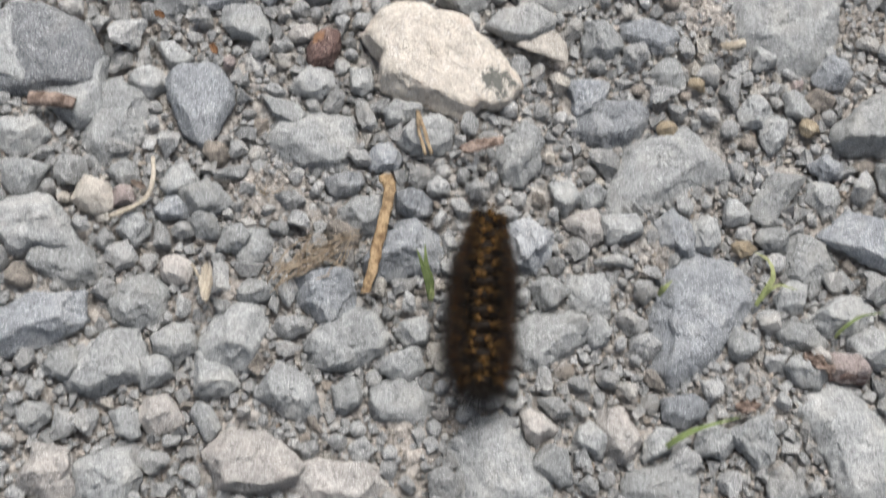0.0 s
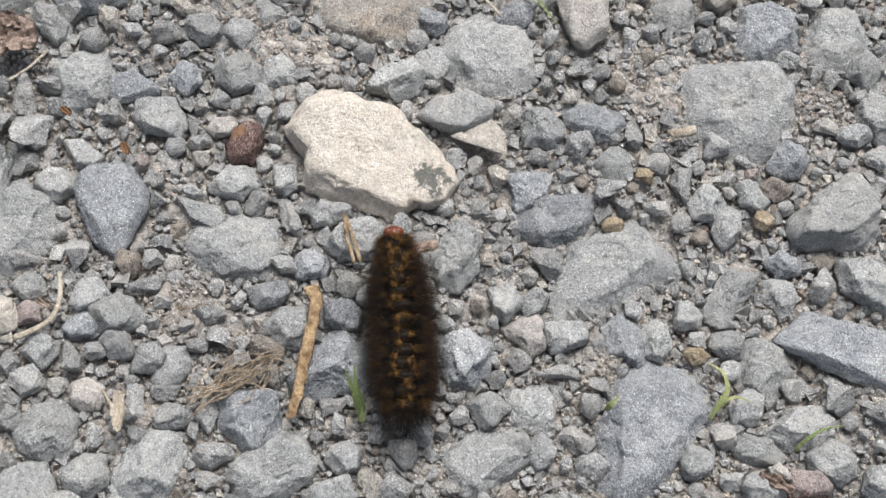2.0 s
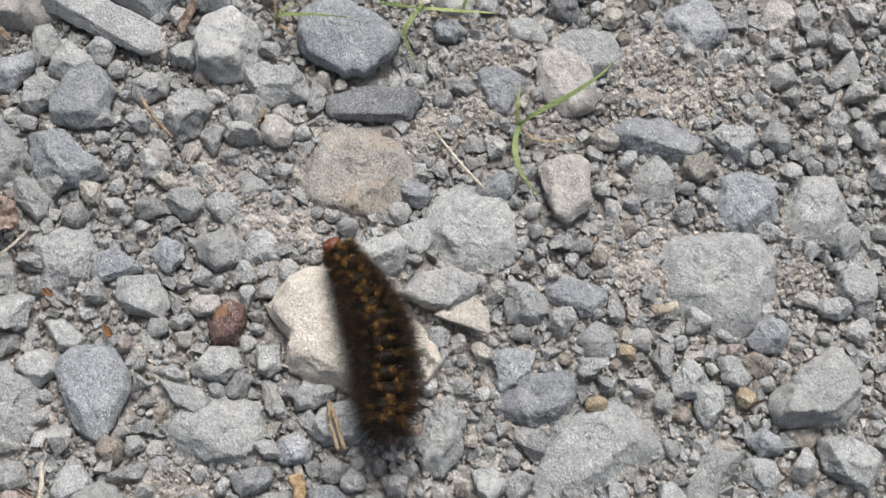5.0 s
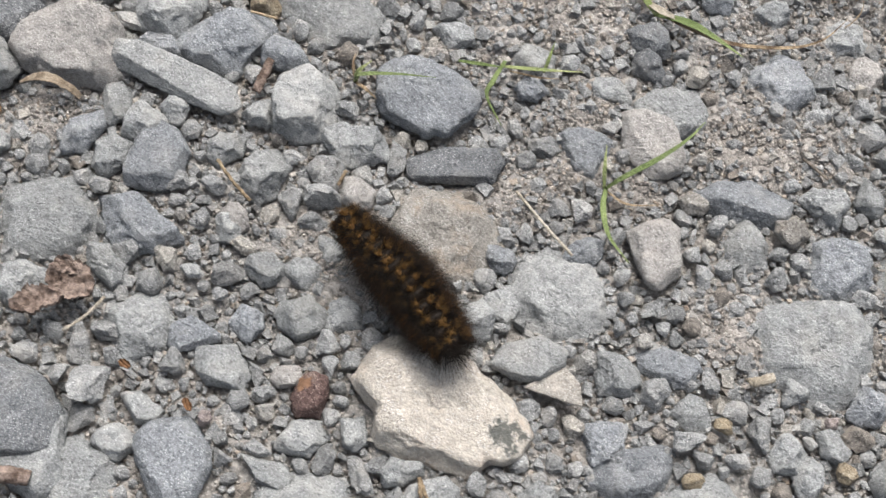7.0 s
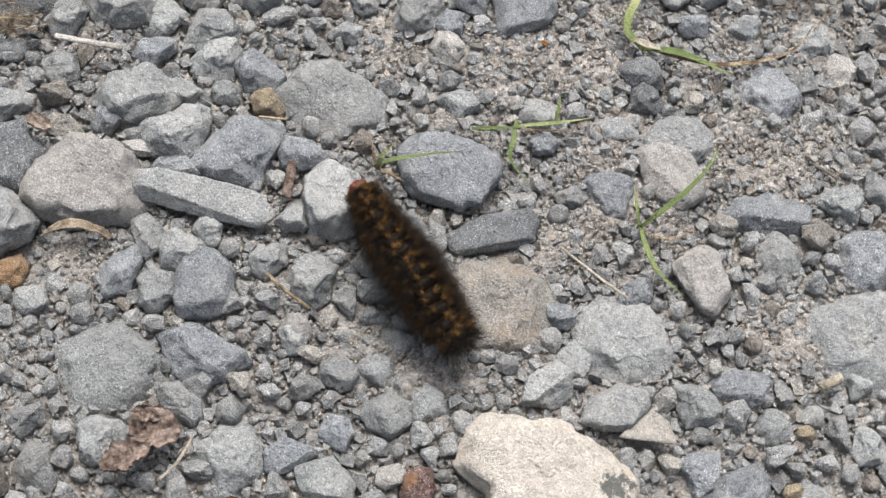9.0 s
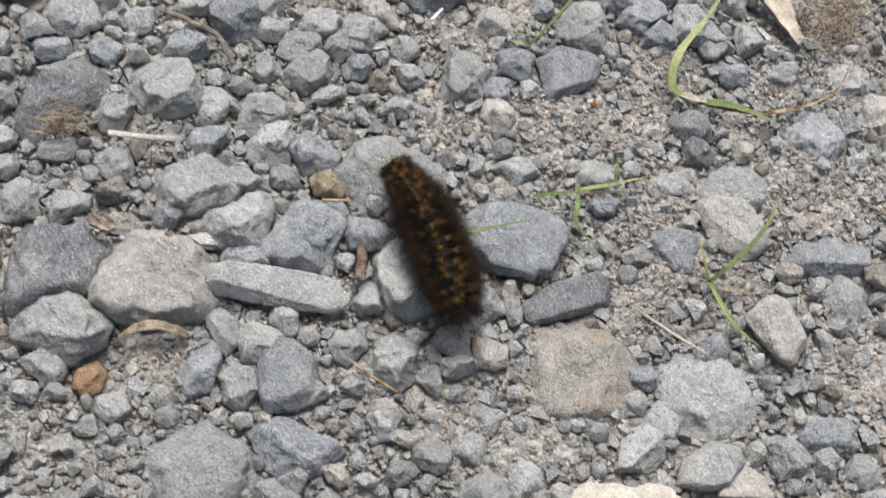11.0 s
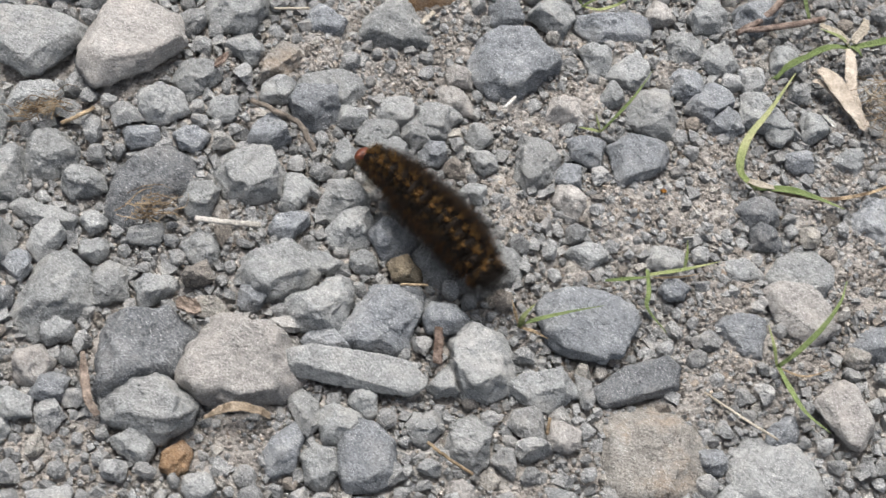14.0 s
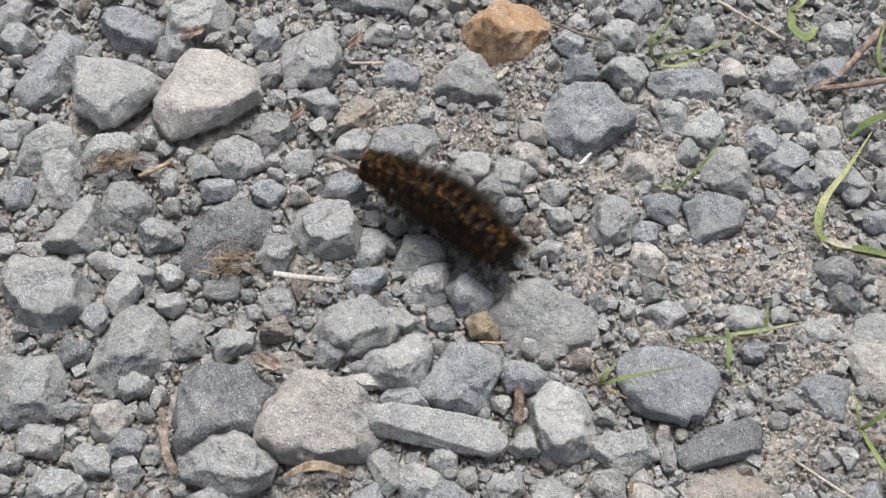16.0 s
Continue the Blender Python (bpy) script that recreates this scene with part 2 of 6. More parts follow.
def rock(rng, level, long, wide, high, shape="lump", rough=1.0, sides=None, turn=0.0, nicks=()):
    """A broken stone: a ball cut by flat break planes, with chipped edges and dents. sides: the directions and reaches of its flanks; nicks: direction, depth and spread of notches broken out of its rim."""
    d, f = BALLS[level]
    normals, dists = [], []
    known = sides is not None
    if sides is None:
        count = {"lump": rng.integers(4, 7), "wedge": 3, "block": 4, "slab": rng.integers(4, 7), "sunk": rng.integers(5, 8), "flake": 4}[shape]
        start = {"block": 0.0, "wedge": math.pi / 3}.get(shape, rng.uniform(0, 6.28))
        sides = []
        for k in range(count):
            a = start + (k + rng.uniform(-0.26, 0.26)) * 2 * math.pi / count
            reach = math.hypot(long / 2 * math.cos(a), wide / 2 * math.sin(a))
            sides.append((a, reach * (rng.uniform(0.80, 0.98) if shape != "wedge" else rng.uniform(0.62, 0.78))))
    else:
        sides = [(radians(a - turn), reach / 1000 * 1.0) for a, reach in sides]
    for a, reach in sides:
        up = 0.05 if shape == "flake" else math.radians(rng.uniform(*{"slab": (4, 42), "sunk": (22, 58)}.get(shape, (4, 46))))
        normals.append((math.cos(a) * math.cos(up), math.sin(a) * math.cos(up), math.sin(up)))
        dists.append(reach * math.cos(up) + math.sin(up) * high * {"sunk": 0.1, "flake": 0.0, "slab": -0.12}.get(shape, -0.08))
    lean = {"slab": 0.09, "sunk": 0.09, "flake": 0.02}.get(shape, 0.24)
    top = np.array((rng.normal(0, lean), rng.normal(0, lean), 1.0))
    normals += [tuple(top / np.linalg.norm(top)), (0, 0, -1)]
    dists += [high / 2, high / 2]
    for k in range(0 if shape == "flake" else rng.integers(5, 10)):
        n = rng.normal(0, 1, 3)
        n[2] = abs(n[2]) * 0.9 + (0.75 if known else 0.1)
        n /= np.linalg.norm(n)
        far = max(q @ n for q in (np.array((math.cos(a) * r, math.sin(a) * r, high * 0.5 * (n[2] > 0))) for a, r in sides))
        normals.append(tuple(n))
        dists.append(far * rng.uniform(0.86 if known else 0.80, 0.98))
    n, s = np.array(normals), np.array(dists)
    sharp = 110.0
    q = np.clip(d @ n.T / s, 0, None)
    most = q.max(1)
    r = ((q / most[:, None]) ** sharp).sum(1) ** (-1 / sharp) / most
    v = d * r[:, None]
    for a, deep, spread in nicks:
        off = (np.degrees(np.arctan2(v[:, 1], v[:, 0])) - (a - turn) + 180) % 360 - 180
        out = np.hypot(v[:, 0], v[:, 1]) + 1e-9
        v[:, :2] *= (1 - np.clip(deep / 1000 / out, -0.2, 0.5) * np.exp(-(off / spread) ** 2) * np.clip(out / (0.4 * long), 0, 1) ** 2)[:, None]
    if level > 1:
        size = min((long * wide) ** 0.5, high * 1.5)
        for wave, much in ((1.6, 0.10), (3.7, 0.085), (8.0, 0.058), (17.0, 0.030), (36.0, 0.018))[: level + 1]:
            n = lumps(v * (wave / size) + rng.uniform(0, 90, 3))
            v = v + d * (rough * much * size * (n - 0.5))[:, None]
        if level > 2:
            # broken ledges and chips
            for wave, much in ((1.9, 0.05), (4.6, 0.028)):
                n = lumps(v * (wave / size) + rng.uniform(0, 90, 3))
                v = v - d * (rough * much * size * np.clip((n - 0.55) / 0.07, 0, 1))[:, None]
    return v, f


def chip(rng):
    """A sharp-edged grain: a box with its corners knocked about."""
    v = np.array([(x, y, z) for x in (-1, 1) for y in (-1, 1) for z in (-1, 1)], float) * (0.42, rng.uniform(0.28, 0.42), rng.uniform(0.26, 0.42))
    v += rng.normal(0, 0.14, (8, 3))
    quads = ((0, 1, 3, 2), (4, 6, 7, 5), (0, 4, 5, 1), (2, 3, 7, 6), (0, 2, 6, 4), (1, 5, 7, 3))
    f = []
    for a, b, c, e in quads:
        f += [(a, b, c), (a, c, e)] if rng.random() < 0.5 else [(a, b, e), (b, c, e)]
    return v, np.array(f)


# ---- ground ----
# where bare soil shows between the stones: x, y and reach in millimetres
SOIL_PATCHES = ((76, 50, 11), (86, 45, 9), (-20, 25, 9), (-14, -48, 8), (132, 28, 6), (21, -50, 3), (86, -27, 6), (14, 66, 12), (-3, 120, 13), (22, 88, 7), (66, 98, 10), (-104, 46, 10), (47, 78, 7), (65, 137, 11), (84, 149, 13), (-82, 179, 10), (-101, 161, 8), (75, 98, 12), (26, 76, 8), (-33, 149, 8), (-25, 145, 8), (-59, 79, 1), (-31, 31, 9), (0, -88, 4), (44, -97, 7), (-53, 173, 9), (-0, 179, 7), (-12, -76, 3), (25, 123, 12), (26, 95, 10), (68, 113, 8), (53, 125, 8), (70, 158, 9), (84, 163, 13), (92, 173, 10), (36, 136, 8), (65, 105, 11), (90, 108, 9), (-34, 118, 9), (-8, 26, 6), (119, 57, 6), (-15, 98, 6), (-6, 54, 0), (15, 120, 10), (-68, 160, 12), (-91, 166, 10), (-58, 187, 11), (-16, 156, 10), (26, 141, 10), (16, 170, 7), (33, 82, 8))


def bareness(x, y):
    """How far the soil fills up the gaps between the stones: 0 to 1."""
    bare = np.zeros(np.shape(x))
    for cx, cy, r in SOIL_PATCHES:
        bare = np.maximum(bare, np.clip(1.6 - 1.25 * np.hypot(x - cx / 1000, y - cy / 1000) / ((r + 0.8) / 1000), 0, 1))
    return bare


def height(x, y):
    """The gentle swell of the ground."""
    return 0.0012 * np.sin(41 * x + 1.1) * np.cos(37 * y + 0.4) + 0.0008 * np.sin(93 * x + 57 * y)


def make_ground():
    far = 0.30 * (60 / 0.30) ** (np.arange(1, 25) / 24)
    across = np.concatenate([-far[::-1], np.linspace(-0.29, -0.205, 25), np.arange(-0.204, 0.180, 0.001), np.linspace(0.181, 0.29, 30), far])
    along = np.concatenate([-far[::-1], np.linspace(-0.29, -0.151, 40), np.arange(-0.150, 0.235, 0.001), np.linspace(0.236, 0.29, 16), far])
    x, y = np.meshgrid(across, along)
    keep = np.clip(1.4 - np.hypot(x, y) / 0.5, 0, 1)
    rng = np.random.default_rng(5)
    flat = np.stack([x.ravel(), y.ravel(), np.zeros(x.size)], -1)
    crumbs = sum(much * (lumps(flat * (1 / wave, 1 / wave, 0) + shift) - 0.5) for wave, much, shift in ((0.0075, 0.0012, 3.3), (0.0036, 0.0017, 17.7), (0.0021, 0.0016, 41.1))).reshape(x.shape)
    z = (height(x, y) - 0.0024 * (1 - bareness(x, y)) + crumbs) * keep + rng.normal(0, 0.0003, x.shape) * keep
    rows, cols = x.shape
    i = np.arange(rows * cols).reshape(rows, cols)
    f = np.stack([i[:-1, :-1], i[:-1, 1:], i[1:, 1:], i[1:, :-1]], -1).reshape(-1, 4)
    me = mesh_of("ground", np.stack([x, y, z], -1).reshape(-1, 3), f, SOIL)
    tagged(new("ground", me), "trodden grey-brown gritty soil under loose gravel", "ground", kind="structure")


make_ground()

# ---- stones ----
HIGH = {"lump": (0.52, 0.27), "wedge": (0.5, 0.26), "block": (0.6, 0.28), "slab": (0.31, 0.20), "sunk": (0.46, 0.60), "flake": (0.16, 0.0)}
TONE_WORDS = {"grey": "grey", "pale": "light grey", "blue": "blue-grey", "dark": "dark grey", "warm": "brownish grey", "ochre": "ochre-brown", "cream": "cream-white", "bone": "pale beige", "tan": "tan", "sand": "yellow-brown", "pink": "pinkish grey", "maroon": "maroon-brown"}
SMOOTH = {"slab": 0.75, "flake": 0.5}
SHAPE_WORDS = {"flake": "thin flake of stone", "lump": "angular broken stone", "wedge": "wedge-shaped broken stone", "block": "blocky broken stone", "slab": "flat slab of stone", "sunk": "worn stone sunk in the soil"}
taken = []
loose = []
litter = []
spot = np.random.default_rng(11)


def stone(x, y, long, wide, turn, shape, tone, label="", tall=1.0, lift=0.0, sides=None, nicks=()):
    """A stone at x, y; millimetres and degrees."""
    x, y, long, wide = x / 1000, y / 1000, long / 1000, wide / 1000
    share, sunk = HIGH[shape]
    least = min(wide, long)
    high = share * min(least, 0.007 + 0.5 * least) * tall
    z = float(height(x, y)) + high * (0.5 - sunk) + lift / 1000
    taken.append((x, y, long, wide, radians(turn), z + high * 0.5))
    level = 6 if long > 0.036 else 5 if long > 0.0125 else 4
    v, f = rock(spot, level, long, wide, high, shape, SMOOTH.get(shape, 1.0), sides, turn, nicks)
    me = mesh_of("stone", v, f, STONES[tone])
    ob = new("stone", me)
    ob.matrix_basis = pose(x, y, z, 0, 0, turn)
    size = "large" if long > 0.021 else "small" if long < 0.009 else ""
    words = label or f"{size} {TONE_WORDS[tone]} {SHAPE_WORDS[shape]} among gravel".strip()
    tagged(ob, words, "stone", "loose stones")
    return ob


def pebble(x, y, long, wide, turn):
    """A lesser stone of the loose gravel; millimetres and degrees."""
    x, y, long, wide = x / 1000, y / 1000, long / 1000, wide / 1000
    taken.append((x, y, long, wide, radians(turn), wide * 0.4))
    loose.append((x, y, long, wide, radians(turn)))


stone(14.6, 3.3, 44.8, 27.6, 0, "slab", "cream", sides=((-141, 17.0), (-91, 13.2), (-90, 13.2), (-45, 19.4), (-15, 22.9), (49, 15.4), (68, 13.6), (91, 14.4), (129, 19.2), (174, 20.9)), label="large cream-white weathered stone with a dark stain", tall=1.2, nicks=((-157, 2.2, 11), (112, 2.4, 16), (-33, 1.8, 9), (-105, -1.2, 12), (60, 0.9, 7)))
stone(-145.6, 161.0, 35.5, 27.0, 70, "slab", "warm", sides=((-177, 13.9), (-161, 17.1), (-68, 11.8), (-61, 10.9), (-44, 10.8), (-4, 17.1), (63, 14.5), (91, 14.1), (161, 11.4)), lift=2)
stone(-86.9, -33.3, 38.9, 24.6, 15, "slab", "grey", sides=((-153, 16.6), (-75, 10.7), (15, 20.1), (46, 14.6), (70, 12.7), (96, 12.8), (128, 14.6)))
stone(99.8, 51.5, 31.4, 27.1, 25, "sunk", "grey", sides=((-147, 15.1), (-99, 12.2), (-61, 15.2), (-12, 13.7), (7, 13.7), (38, 15.5), (105, 12.5), (117, 11.8), (157, 15.2)))
stone(100.6, -39.7, 38.4, 21.6, 75, "sunk", "blue", sides=((-165, 10.0), (-113, 19.3), (-43, 13.2), (-20, 9.6), (-15, 9.4), (40, 14.6), (113, 14.7), (143, 13.2), (178, 10.7)))
stone(-84.3, -32.4, 29.4, 27.8, 25, "slab", "dark", sides=((-155, 13.9), (-71, 11.9), (-52, 14.3), (25, 15.5), (53, 13.6), (77, 12.5), (99, 13.9), (134, 14.9)), lift=1)
stone(-107.1, 65.1, 29.3, 25.7, 155, "lump", "warm", sides=((-172, 15.6), (-124, 13.9), (-104, 12.2), (-82, 11.6), (-34, 14.9), (-1, 14.6), (55, 13.2), (67, 12.1), (94, 13.7), (140, 12.8), (154, 13.8)), lift=1.5, nicks=((75, 1.8, 10), (20, 1.2, 9), (-120, 1.2, 10)))
stone(-172.4, 159.2, 28.7, 25.0, 100, "slab", "pale", sides=((-170, 9.7), (-158, 10.9), (-49, 9.7), (-42, 9.5), (-4, 14.0), (67, 11.0), (90, 11.1), (172, 12.1)), lift=3)
stone(0.5, 46.6, 26.8, 24.9, 185, "sunk", "tan", sides=((-173, 12.9), (-109, 13.5), (-81, 12.1), (-33, 12.8), (-1, 13.2), (57, 13.6), (97, 12.1), (132, 13.2), (177, 12.8)))
stone(146.4, -58.4, 33.9, 19.2, 135, "sunk", "grey", sides=((-138, 8.5), (-138, 8.5), (-81, 13.4), (13, 11.2), (54, 9.2), (99, 13.9), (147, 15.3)))
stone(-132.3, 67.6, 27.3, 23.6, 10, "lump", "dark", sides=((-179, 10.7), (-133, 15.6), (-63, 9.4), (-22, 10.8), (56, 12.9), (100, 10.8), (163, 10.7)), lift=1)
stone(-34.3, 168.4, 26.3, 23.7, 40, "lump", "blue", sides=((-156, 12.1), (-89, 12.7), (-51, 11.4), (-14, 14.3), (39, 12.2), (94, 12.5), (128, 11.9)))
stone(-15.2, 82.8, 28.3, 22.1, 165, "slab", "blue", sides=((-167, 13.3), (-131, 12.3), (-101, 10.7), (-65, 12.8), (-27, 12.3), (3, 13.9), (72, 10.8), (103, 10.8), (143, 13.6)), lift=2, nicks=((-60, 1.6, 10), (30, 1.2, 9)))
stone(142.6, -4.6, 42.5, 14.7, 5, "slab", "blue", sides=((-134, 16.0), (-102, 8.0), (-92, 6.9), (-78, 8.9), (11, 18.4), (85, 8.0), (95, 6.7), (125, 13.8)))
stone(81.7, -2.2, 35.0, 17.1, 45, "sunk", "grey", sides=((-141, 16.3), (-65, 10.3), (-44, 7.5), (4, 14.6), (90, 11.9), (119, 9.2), (142, 9.3), (178, 11.8)))
stone(-73.0, -36.0, 31.4, 18.9, 124, "slab", "grey")
stone(-58.4, 198.8, 29.0, 20.4, 45, "lump", "ochre", sides=((-161, 13.1), (-138, 12.3), (-71, 10.4), (-34, 9.5), (5, 13.5), (94, 9.6), (136, 10.2)))
stone(-48.5, 101.2, 30.7, 19.2, 165, "sunk", "pale", sides=((-131, 11.5), (-104, 8.8), (-66, 11.7), (-15, 15.9), (60, 9.0), (99, 10.6), (168, 14.5)))
stone(34.3, 42.5, 24.6, 22.0, 5, "sunk", "pale", sides=((-175, 11.6), (-108, 10.8), (-74, 10.6), (-36, 12.0), (21, 11.6), (42, 11.2), (97, 10.7), (134, 11.5)))
stone(-93.3, 18.6, 23.8, 20.7, 25, "sunk", "grey", sides=((-155, 11.4), (-70, 9.6), (-61, 9.9), (28, 11.9), (52, 10.7), (115, 10.8), (146, 11.7)))
stone(67.3, -95.4, 24.0, 20.1, 115, "sunk", "grey", sides=((-156, 8.8), (-69, 10.0), (18, 11.5), (52, 8.1), (58, 8.3), (118, 13.1), (151, 12.9)))
stone(130.5, 28.5, 26.8, 17.6, 230, "lump", "pale", sides=((-131, 14.2), (-73, 8.4), (-27, 9.9), (16, 10.6), (54, 12.5), (140, 7.5), (149, 7.5)))
stone(-180.1, 95.8, 22.1, 21.3, 5, "lump", "pale", sides=((-170, 10.8), (-142, 9.0), (-104, 10.5), (-56, 10.7), (4, 10.7), (54, 9.7), (93, 9.5), (158, 12.4)))
stone(-135.9, 118.6, 27.6, 16.1, 210, "sunk", "dark", sides=((-147, 14.3), (-60, 7.0), (-52, 7.3), (-1, 11.5), (58, 12.1), (110, 8.7), (146, 8.3), (174, 9.5)))
stone(-76.9, 64.6, 39.3, 10.9, 175, "slab", "pale", sides=((-167, 19.3), (-98, 4.7), (-11, 18.6), (11, 17.7), (84, 5.0), (111, 10.5)), lift=2, nicks=((8, 2.5, 12), (150, 1.2, 12), (-30, 1.4, 14)))
stone(-40.2, -29.7, 24.6, 17.3, 145, "slab", "blue", sides=((-139, 7.7), (-127, 7.8), (-90, 12.1), (-8, 9.0), (-2, 8.8), (28, 8.7), (55, 9.1), (115, 10.7), (154, 11.2)))
stone(-70.9, 80.3, 23.9, 17.2, 60, "lump", "blue", sides=((-120, 11.9), (-76, 9.2), (-44, 8.5), (-23, 9.2), (48, 11.8), (94, 10.1), (145, 8.1), (152, 8.2)))
stone(-189.6, 168.8, 33.1, 12.3, 70, "lump", "blue", sides=((-133, 13.8), (-62, 11.0), (-19, 6.1), (-9, 6.1), (28, 12.2), (130, 10.0), (157, 5.4), (157, 5.4)))
stone(-156.3, 82.6, 26.6, 15.3, 70, "lump", "grey", sides=((-148, 11.0), (-114, 13.3), (-46, 7.8), (-0, 8.0), (51, 11.5), (126, 9.9), (161, 6.6)))
stone(-60.1, -42.0, 23.8, 16.3, 115, "sunk", "grey", sides=((-155, 6.9), (-70, 12.4), (-27, 8.8), (-1, 7.7), (33, 9.5), (80, 10.1), (131, 10.7)))
stone(-51.2, -100.0, 29.8, 12.9, 40, "lump", "blue", sides=((-153, 12.3), (-96, 12.2), (-49, 5.8), (-30, 7.2), (78, 11.7), (114, 6.8), (141, 6.8)))
stone(-45.0, 69.9, 22.2, 17.3, 115, "lump", "pale", sides=((-175, 8.0), (-152, 8.6), (-92, 10.8), (-65, 10.3), (-8, 8.8), (22, 8.4), (66, 9.9), (136, 10.2)))
stone(10.6, -114.2, 25.0, 15.3, 15, "lump", "warm", sides=((-140, 10.0), (-73, 7.2), (-53, 7.7), (-9, 12.3), (70, 7.8), (107, 7.8), (161, 10.1)))
stone(-7.8, -29.5, 23.1, 16.4, 200, "sunk", "grey", sides=((-127, 10.5), (-93, 8.2), (-70, 7.9), (-12, 10.3), (29, 10.4), (92, 8.9), (124, 7.6), (177, 11.1)))
stone(-99.3, 92.7, 19.8, 17.6, 210, "lump", "grey", sides=((-144, 9.6), (-105, 8.6), (-68, 8.6), (-23, 9.5), (29, 9.7), (75, 8.8), (120, 8.4), (164, 10.0)))
stone(-128.1, 52.2, 21.8, 15.9, 155, "lump", "pale", sides=((-166, 10.3), (-111, 7.1), (-56, 9.6), (-12, 11.3), (51, 7.3), (102, 8.8), (152, 10.2)), lift=3)
stone(-70.5, 178.5, 19.4, 17.7, 15, "lump", "pale", sides=((-137, 10.5), (-97, 7.7), (-77, 7.7), (18, 8.2), (68, 9.4), (129, 7.7), (175, 9.3)))
stone(-100.1, 206.4, 33.0, 10.3, 8, "lump", "dark")
stone(-115.7, 180.7, 20.4, 16.1, 85, "lump", "grey", sides=((-141, 9.5), (-94, 10.1), (-24, 7.9), (-1, 7.7), (87, 9.9), (118, 9.1), (171, 8.0)))
stone(119.2, 78.9, 20.3, 16.0, 240, "sunk", "grey", sides=((-157, 7.5), (-122, 9.3), (-32, 7.7), (-4, 7.0), (40, 8.7), (117, 9.1), (159, 7.6)))
stone(-4.5, 184.1, 30.3, 10.7, 10, "lump", "blue", sides=((-89, 5.6), (-77, 5.1), (-12, 12.8), (78, 7.1), (101, 5.3), (152, 10.5)))
stone(-65.2, -78.2, 18.9, 17.0, 21, "lump", "pale")
stone(45.6, 91.2, 20.7, 14.9, 125, "slab", "warm", sides=((-168, 8.3), (-134, 7.1), (-109, 8.0), (-55, 10.3), (2, 9.1), (34, 7.0), (85, 8.5), (127, 10.4)), lift=1.5)
stone(48.2, 103.8, 22.7, 13.5, 4, "sunk", "grey")
stone(-31.4, -103.6, 23.7, 12.9, 240, "lump", "grey", sides=((-136, 11.8), (-80, 9.0), (-37, 6.3), (-7, 7.5), (64, 11.3), (113, 8.3), (150, 6.1), (177, 8.1)))
stone(73.5, 84.1, 25.8, 11.9, 5, "sunk", "blue", sides=((-170, 13.4), (-100, 6.6), (-84, 5.1), (-10, 11.3), (75, 6.9), (111, 5.9), (139, 8.8)))
stone(-70.4, 23.5, 24.2, 12.6, 160, "lump", "blue", sides=((-146, 7.2), (-98, 6.3), (-79, 6.7), (9, 10.2), (67, 5.2), (116, 8.8)))
stone(1.7, 137.2, 19.0, 15.7, 15, "slab", "blue", sides=((-168, 7.9), (-68, 7.0), (-48, 7.1), (28, 9.8), (76, 7.7), (104, 7.4)))
stone(-108.7, 122.4, 17.9, 16.5, 205, "lump", "pale", sides=((-155, 8.9), (-100, 8.6), (-66, 8.3), (-12, 8.8), (20, 8.4), (76, 9.2), (115, 8.2), (157, 8.5)))
stone(-73.9, 42.1, 20.0, 14.7, 90, "slab", "blue", sides=((-158, 8.4), (-82, 9.4), (-55, 8.6), (3, 7.1), (84, 9.5), (144, 8.2), (178, 7.1)))
stone(-151.4, 190.1, 21.7, 13.5, 210, "lump", "pale", sides=((-110, 9.1), (-60, 6.6), (-15, 7.8), (56, 9.9), (116, 6.4), (179, 8.5)))
stone(75.2, 122.7, 18.0, 16.1, 166, "sunk", "blue")
stone(-1.4, 67.6, 26.8, 10.7, 200, "slab", "dark", sides=((-153, 13.4), (-73, 4.8), (-11, 11.0), (47, 11.9), (108, 5.3), (129, 6.1)), lift=0.5, tall=0.8)
stone(24.7, -50.6, 19.7, 14.2, 30, "lump", "blue", sides=((-127, 10.2), (-62, 6.1), (-59, 6.1), (20, 8.4), (72, 8.8), (138, 6.4), (171, 7.4)))
stone(101.0, 74.3, 17.8, 15.6, 105, "sunk", "blue", sides=((-166, 7.5), (-100, 8.7), (-50, 7.4), (13, 7.8), (73, 8.5), (126, 7.6)))
stone(-169.8, 183.1, 20.6, 13.3, 145, "lump", "blue", sides=((-145, 7.0), (-121, 6.7), (-65, 8.8), (-11, 8.9), (55, 6.5), (90, 7.7), (167, 9.3)))
stone(64.4, 4.1, 20.8, 13.2, 39, "sunk", "blue")
stone(54.6, 60.7, 20.9, 13.0, 110, "slab", "warm", sides=((-156, 6.4), (-143, 6.4), (-103, 9.3), (-16, 7.6), (14, 5.9), (21, 6.2), (111, 9.1), (140, 8.4)), lift=1.5)
stone(31.5, -111.0, 22.0, 12.1, 21, "sunk", "warm")
stone(20.5, -77.6, 20.3, 13.2, 50, "lump", "grey", sides=((-143, 9.9), (-69, 7.2), (-38, 6.6), (-1, 9.3), (53, 9.4), (96, 8.6), (139, 6.4), (162, 7.7)))
stone(-179.3, 69.2, 16.8, 15.1, 100, "lump", "grey", sides=((-170, 7.0), (-78, 8.3), (-13, 7.8), (20, 7.9), (98, 8.0)))
stone(65.9, -60.4, 18.9, 13.4, 20, "sunk", "grey", sides=((-159, 8.2), (-81, 7.6), (-34, 5.6), (-33, 5.6), (41, 10.3), (109, 5.8), (151, 7.3)))
